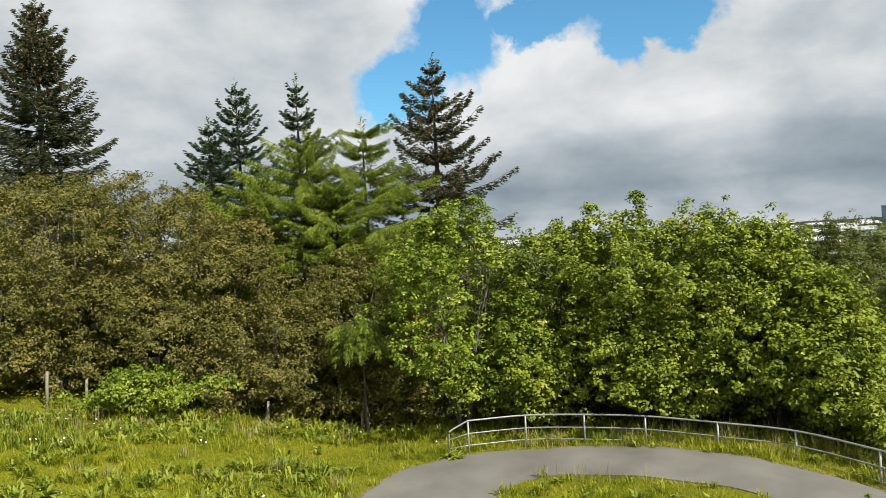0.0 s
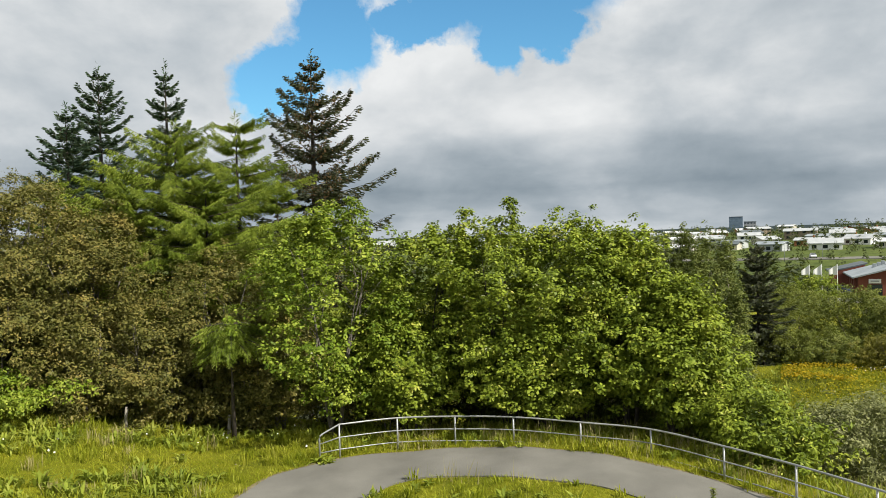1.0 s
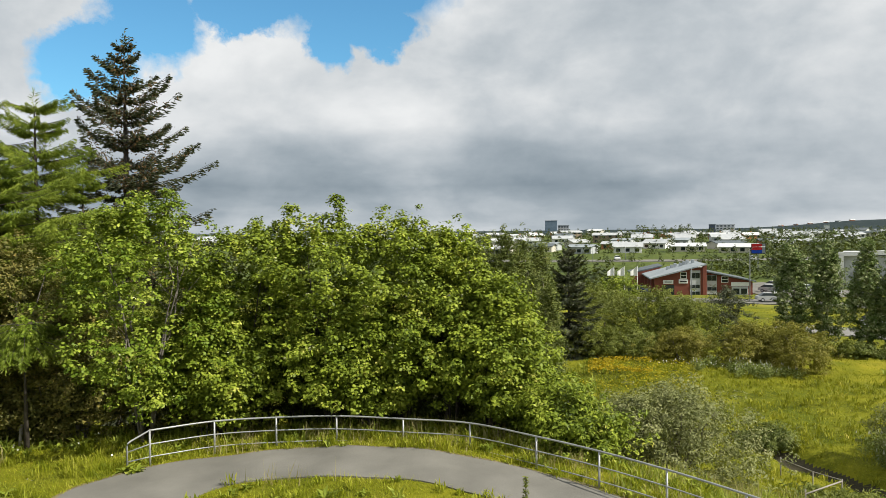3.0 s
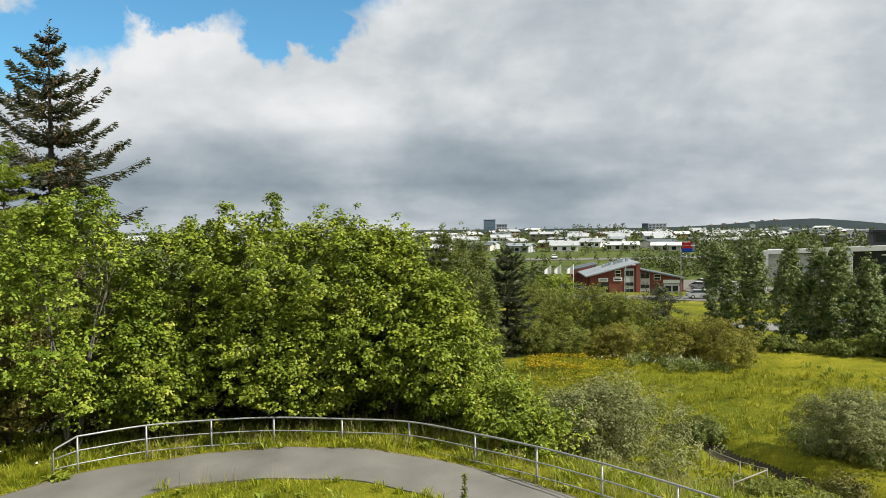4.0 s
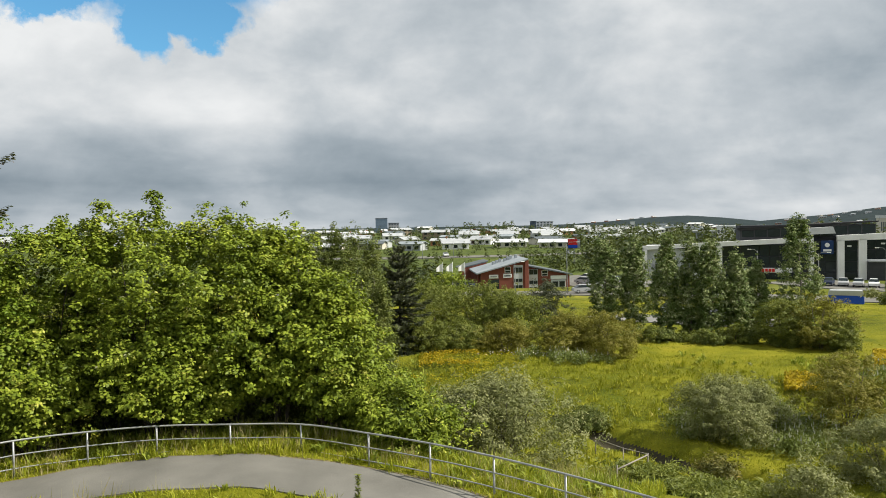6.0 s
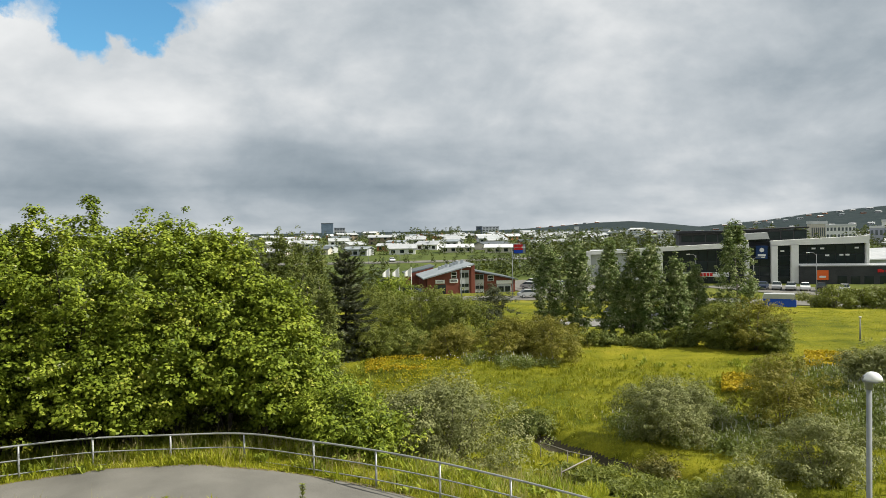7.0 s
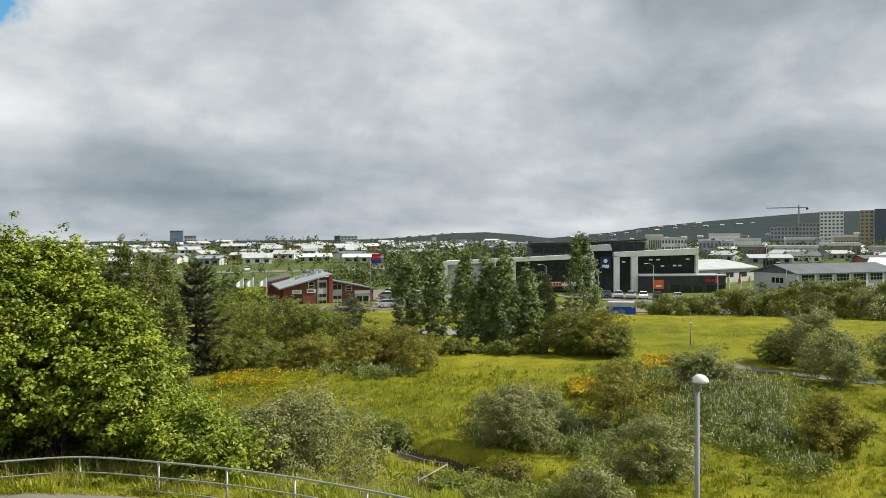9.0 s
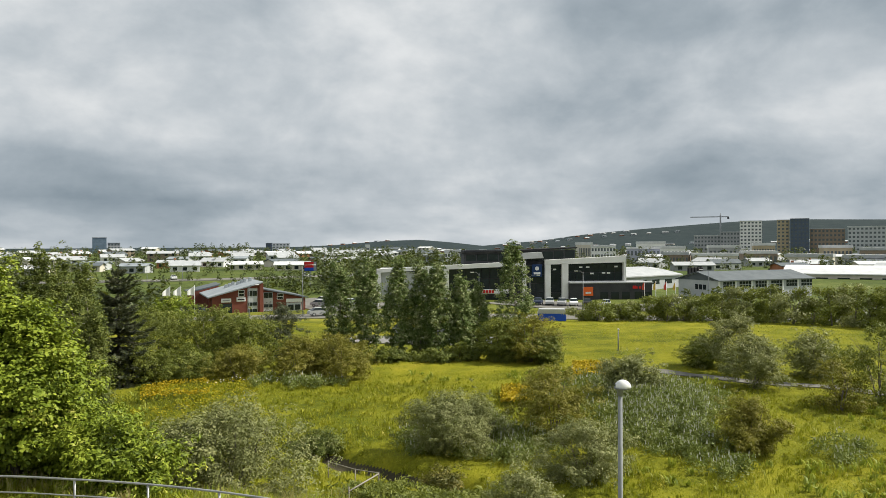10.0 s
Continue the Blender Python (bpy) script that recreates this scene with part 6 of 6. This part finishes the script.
blades("verge_grass", 80000, -3, 52, 12.5, 25.5, 0.2, 0.022, "blade", "grass and weeds along the railing and on the tip", 14, -0.6, 0.9, 0.7)
blades("verge_weeds", 14000, -1, 52, 14, 26, 0.4, 0.06, "weed", "leafy weeds along and behind the railing", 20, -0.05, 0.9, 0.5, keep=lambda x, y: (np.hypot(x, y) > np.interp(np.degrees(np.arctan2(x, y)), (0, 10, 20, 27, 32, 40, 45, 52), (22.2, 22.2, 21.4, 20.4, 18.9, 17.2, 16.2, 15.2))))
blades("verge_stalks", 6000, 4, 48, 15, 23.5, 0.45, 0.018, "straw", "dry stalks along the railing", 15, 0.05, 0.9, 0.2, keep=lambda x, y: np.hypot(x, y) > 18.5 - 0.06 * np.maximum(np.degrees(np.arctan2(x, y)) - 20, 0) * 3)
blades("meadow_grass", 160000, 28, 96, 25, 66, 0.17, 0.045, "sward", "rough long grass of the valley meadow", 16, -0.5, 0.3, 0.9, keep=off_stream)
tufts("meadow_tufts", 5200, 28, 96, 25, 62, 13, 0.40, 0.05, "sward", "bunched long grass in the valley meadow", 17, -0.1, 0.22, 0.6, keep=off_stream)
tufts("verge_tufts", 900, 0, 52, 14, 24, 22, 0.32, 0.03, "blade", "bunched grass along the railing", 28, -0.1, 0.6, 0.6)
tufts("verge_docks", 260, 0, 52, 14, 24, 14, 0.3, 0.08, "weed", "clumps of broad leaves along the railing", 29, 0.0, 0.6, 0.8)
tufts("verge_straw", 260, 3, 50, 14, 23.5, 16, 0.5, 0.015, "straw", "dry stalks bunched along the railing", 30, -0.1, 0.8, 0.3, keep=lambda x, y: np.hypot(x, y) > np.interp(np.degrees(np.arctan2(x, y)), (0, 10, 20, 27, 32, 40, 45, 52), (21.7, 21.8, 21.0, 19.6, 18.2, 16.7, 15.6, 14.6)))
blades("lawn_grass", 70000, 34, 96, 64, 118, 0.13, 0.11, "sward", "short grass of the further lawn", 40, -0.7, 0.1, 1.0)
tufts("meadow_weeds", 1500, 30, 96, 26, 66, 16, 0.5, 0.11, "weed", "clumps of leafy green weeds in the meadow", 18, 0.2, 0.14, 0.6, keep=off_stream)


def heads(name, n, a0, a1, d0, d1, size, lift, material, label, seed, gate, scale):
    """Small flower heads over the grass."""
    rng = np.random.default_rng(seed)
    az, d = np.radians(rng.uniform(a0, a1, n)), np.sqrt(rng.uniform(d0 ** 2, d1 ** 2, n))
    x, y = d * np.sin(az), d * np.cos(az)
    ok = (patchy(x, y, scale, seed * 1.7) > gate) & ~inside_path(x, y)
    x, y = x[ok], y[ok]
    p = np.stack([x, y, land(x, y) + lift * rng.uniform(0.7, 1.3, len(x))], 1)
    out = np.tile(np.array([[0, 0, 1.0]]), (len(p), 1))
    f = np.concatenate([leaf_faces(rng, p, out, size, size, 0.5, 0.8) for _ in range(3)])
    tagged(new(name, quads_mesh(name, f, material)), label, "flowers", kind="stuff")


heads("dandelion_clocks", 260, -46, 0, 14, 24.5, 0.06, 0.36, "fluff", "white dandelion seed heads over the bank", 31, -0.1, 0.4)
heads("buttercups", 2600, -40, -4, 14, 24, 0.03, 0.3, "buttercup", "tiny yellow flowers on the bank", 32, 0.1, 0.4)
heads("buttercups", 2200, 33, 42, 52, 66, 0.12, 0.3, "buttercup", "yellow flowers on the meadow's hump", 33, -0.1, 0.2)
heads("buttercups", 2600, 65.8, 68.8, 62, 70, 0.19, 0.5, "ragwort", "patch of deep yellow flowers beside the shrubs", 35, -0.25, 0.25)
heads("buttercups", 1300, 60.4, 63.0, 52, 56.5, 0.17, 0.5, "ragwort", "patch of deep yellow flowers beside the shrubs", 36, -0.25, 0.25)
heads("buttercups", 2600, 60, 72, 46, 66, 0.12, 0.3, "buttercup", "yellow flowers in the meadow", 34, 0.12, 0.18)
heads("cow_parsley", 160, -34, -25.5, 22, 25.6, 0.07, 0.7, "straw", "cream flower heads at the trees' edge", 37, -0.6, 0.4)
heads("ragwort", 900, 33.8, 38.5, 56.5, 62.5, 0.15, 0.4, "ragwort", "patch of deep yellow flowers on the meadow's hump", 38, 0.05, 0.22)
heads("cow_parsley", 160, 37, 44, 60, 66, 0.10, 0.45, "fluff", "white flower heads at the meadow's edge", 35, 0.0, 0.2)


def stream_weeds():
    """Dark lush growth that follows the little stream."""
    rng = np.random.default_rng(55)
    line = curve_points([polar(a, d) for a, d in ((50.5, 34.6), (53.5, 33.6), (57, 32.4), (62, 31), (70, 29.5))], 40)
    faces = []
    for p in line:
        for _ in range(60):
            x, y = p.x + rng.normal(0, 0.7), p.y + rng.normal(0, 0.7)
            if noise.noise(Vector((x * 0.6, y * 0.6, 3.0))) < -0.12:
                continue
            b = np.array([[x, y, height(x, y)]])
            q = b + np.stack([rng.normal(0, 0.2, 6), rng.normal(0, 0.2, 6), rng.uniform(0.05, 0.5, 6)], 1)
            faces.append(leaf_faces(rng, q, np.tile([[0, 0, 1.0]], (6, 1)), 0.3, 0.12, 0.3, 0.8, tri=True))
    tagged(new("stream_weeds", quads_mesh("stream_weeds", np.concatenate(faces), "olive", 3)), "lush dark green weeds along a small stream", "plants", kind="stuff")


stream_weeds()


def lupines():
    rng = np.random.default_rng(41)
    faces, spikes = [], []
    for a0, d0, sa, sd, n in ((72.0, 49.5, 2.2, 3.4, 2300), (70.0, 56, 2.2, 3.0, 500), (60.5, 44, 2.0, 1.8, 420), (68, 57, 2.5, 3, 350), (74.5, 46, 1.4, 2.5, 300), (85.0, 47, 1.2, 1.5, 90), (76.5, 39.5, 1.2, 1.0, 70), (45.2, 60.0, 1.3, 1.0, 130), (43.0, 61.5, 1.6, 0.8, 90), (54.2, 44.5, 1.0, 1.4, 160), (57.5, 46.5, 2.4, 1.4, 260), (61.8, 41.5, 1.2, 1.2, 200)):
        k = max(n // 9, 4)
        az, d = np.radians(rng.normal(a0, sa, k)), rng.normal(d0, sd, k)
        who = rng.integers(0, k, n)
        x, y = (d * np.sin(az))[who] + rng.normal(0, 0.33, n), (d * np.cos(az))[who] + rng.normal(0, 0.33, n)
        grow = rng.uniform(0.55, 1.35, k)[who][:, None]
        base = np.stack([x, y, land(x, y)], 1)
        for k in range(22):
            a = rng.uniform(0, 6.28, n)
            off = np.stack([np.cos(a), np.sin(a), np.zeros(n)], 1)
            p = base + off * rng.uniform(0.05, 0.4, (n, 1)) + np.array([0, 0, 1]) * rng.uniform(0.1, 0.8, (n, 1)) * grow
            faces.append(leaf_faces(rng, p, off, 0.23, 0.085, 0.7, 0.55, tri=True))
        m = int(n * 0.6)
        p = base[:m] + np.array([0, 0, 0.72]) * grow[:m] + rng.normal(0, 0.12, (m, 3))
        w = unit(rng.normal(0, 1, (m, 3)) * np.array([1, 1, 0])) * 0.045
        up = np.array([0, 0, 1]) * rng.uniform(0.10, 0.26, (m, 1))
        spikes.append(np.stack([p - w, p + w, p + up + w * 0.2, p + up - w * 0.2], 1))
    ob = new("lupine_bed", quads_mesh("lupine_bed", np.concatenate(faces), "lupine", 3))
    tagged(ob, "dense bed of grey-green lupines on a meadow mound", "plants", kind="stuff")
    ob = new("lupine_spikes", quads_mesh("lupine_spikes", np.concatenate(spikes), "lupine_flower"))
    tagged(ob, "faded lavender-grey lupine flower spikes over the leaves", "plants", kind="stuff")


lupines()


def dock(x, y, size, seed, label="broad-leaved green dock plant in the grass"):
    rng = np.random.default_rng(seed)
    ob = thing("dock_plant", x, y, None, 0, label, "plant", "dock plants")
    for k in range(18):
        a = rng.uniform(0, 6.28)
        d = Vector((math.cos(a), math.sin(a), 0))
        s = Vector((-d.y, d.x, 0))
        L, w, up = size * rng.uniform(0.5, 1.1), size * 0.13, rng.uniform(0.3, 1.3)
        v, f = [], []
        for i in range(6):
            t = i / 5
            c = d * L * t + Vector((0, 0, L * (up * t - 0.75 * t * t) + 0.03))
            ww = w * math.sin(math.pi * (0.12 + 0.86 * t))
            v += [c - s * ww + Vector((0, 0, 0.02)), c, c + s * ww + Vector((0, 0, 0.02))]
        for i in range(5):
            f += [(3 * i, 3 * i + 1, 3 * i + 4, 3 * i + 3), (3 * i + 1, 3 * i + 2, 3 * i + 5, 3 * i + 4)]
        part("leaf", mesh_from("leaf", v, f, "weed", True), ob)


for _i, (_az, _d, _s) in enumerate(((-29.0, 18.6, 0.42), (-28.2, 18.3, 0.3), (-17.6, 19.6, 0.32), (-9.5, 20.6, 0.34), (-8.0, 20.9, 0.36), (-15.4, 19.0, 0.3), (-0.6, 21.6, 0.36), (0.2, 21.4, 0.3), (11.5, 17.9, 0.2), (14.0, 17.6, 0.22), (16.6, 17.6, 0.2), (9.8, 17.7, 0.18), (18.6, 17.0, 0.18), (30.0, 14.0, 0.2))):
    _x, _y = polar(_az, _d)
    dock(_x, _y, _s, 300 + _i)


def seedling():
    x, y = polar(29.0, 13.4)
    rng = np.random.default_rng(8)
    ob = thing("young_pine", x, y, None, 0, "small young conifer seedling on the grass tip", "young tree")
    top = EYE - 13.4 * 0.327 - height(x, y)
    part("stem", Shape().tube([(0, 0, -0.1), (0, 0, top)], [0.025, 0.008], 6).mesh("stem", "bark", True), ob)
    faces = []
    m = 260
    t = rng.uniform(0.25, 1.0, m)
    a = rng.uniform(0, 6.28, m)
    r = 0.24 * (1.08 - t)
    p = np.stack([r * np.cos(a) * rng.uniform(0.2, 1, m), r * np.sin(a) * rng.uniform(0.2, 1, m), t * top], 1)
    faces = leaf_faces(rng, p, unit(p * np.array([1, 1, 0.1])), 0.14, 0.03, 0.6, 0.4)
    part("needles", quads_mesh("needles", faces, "olive"), ob)


seedling()
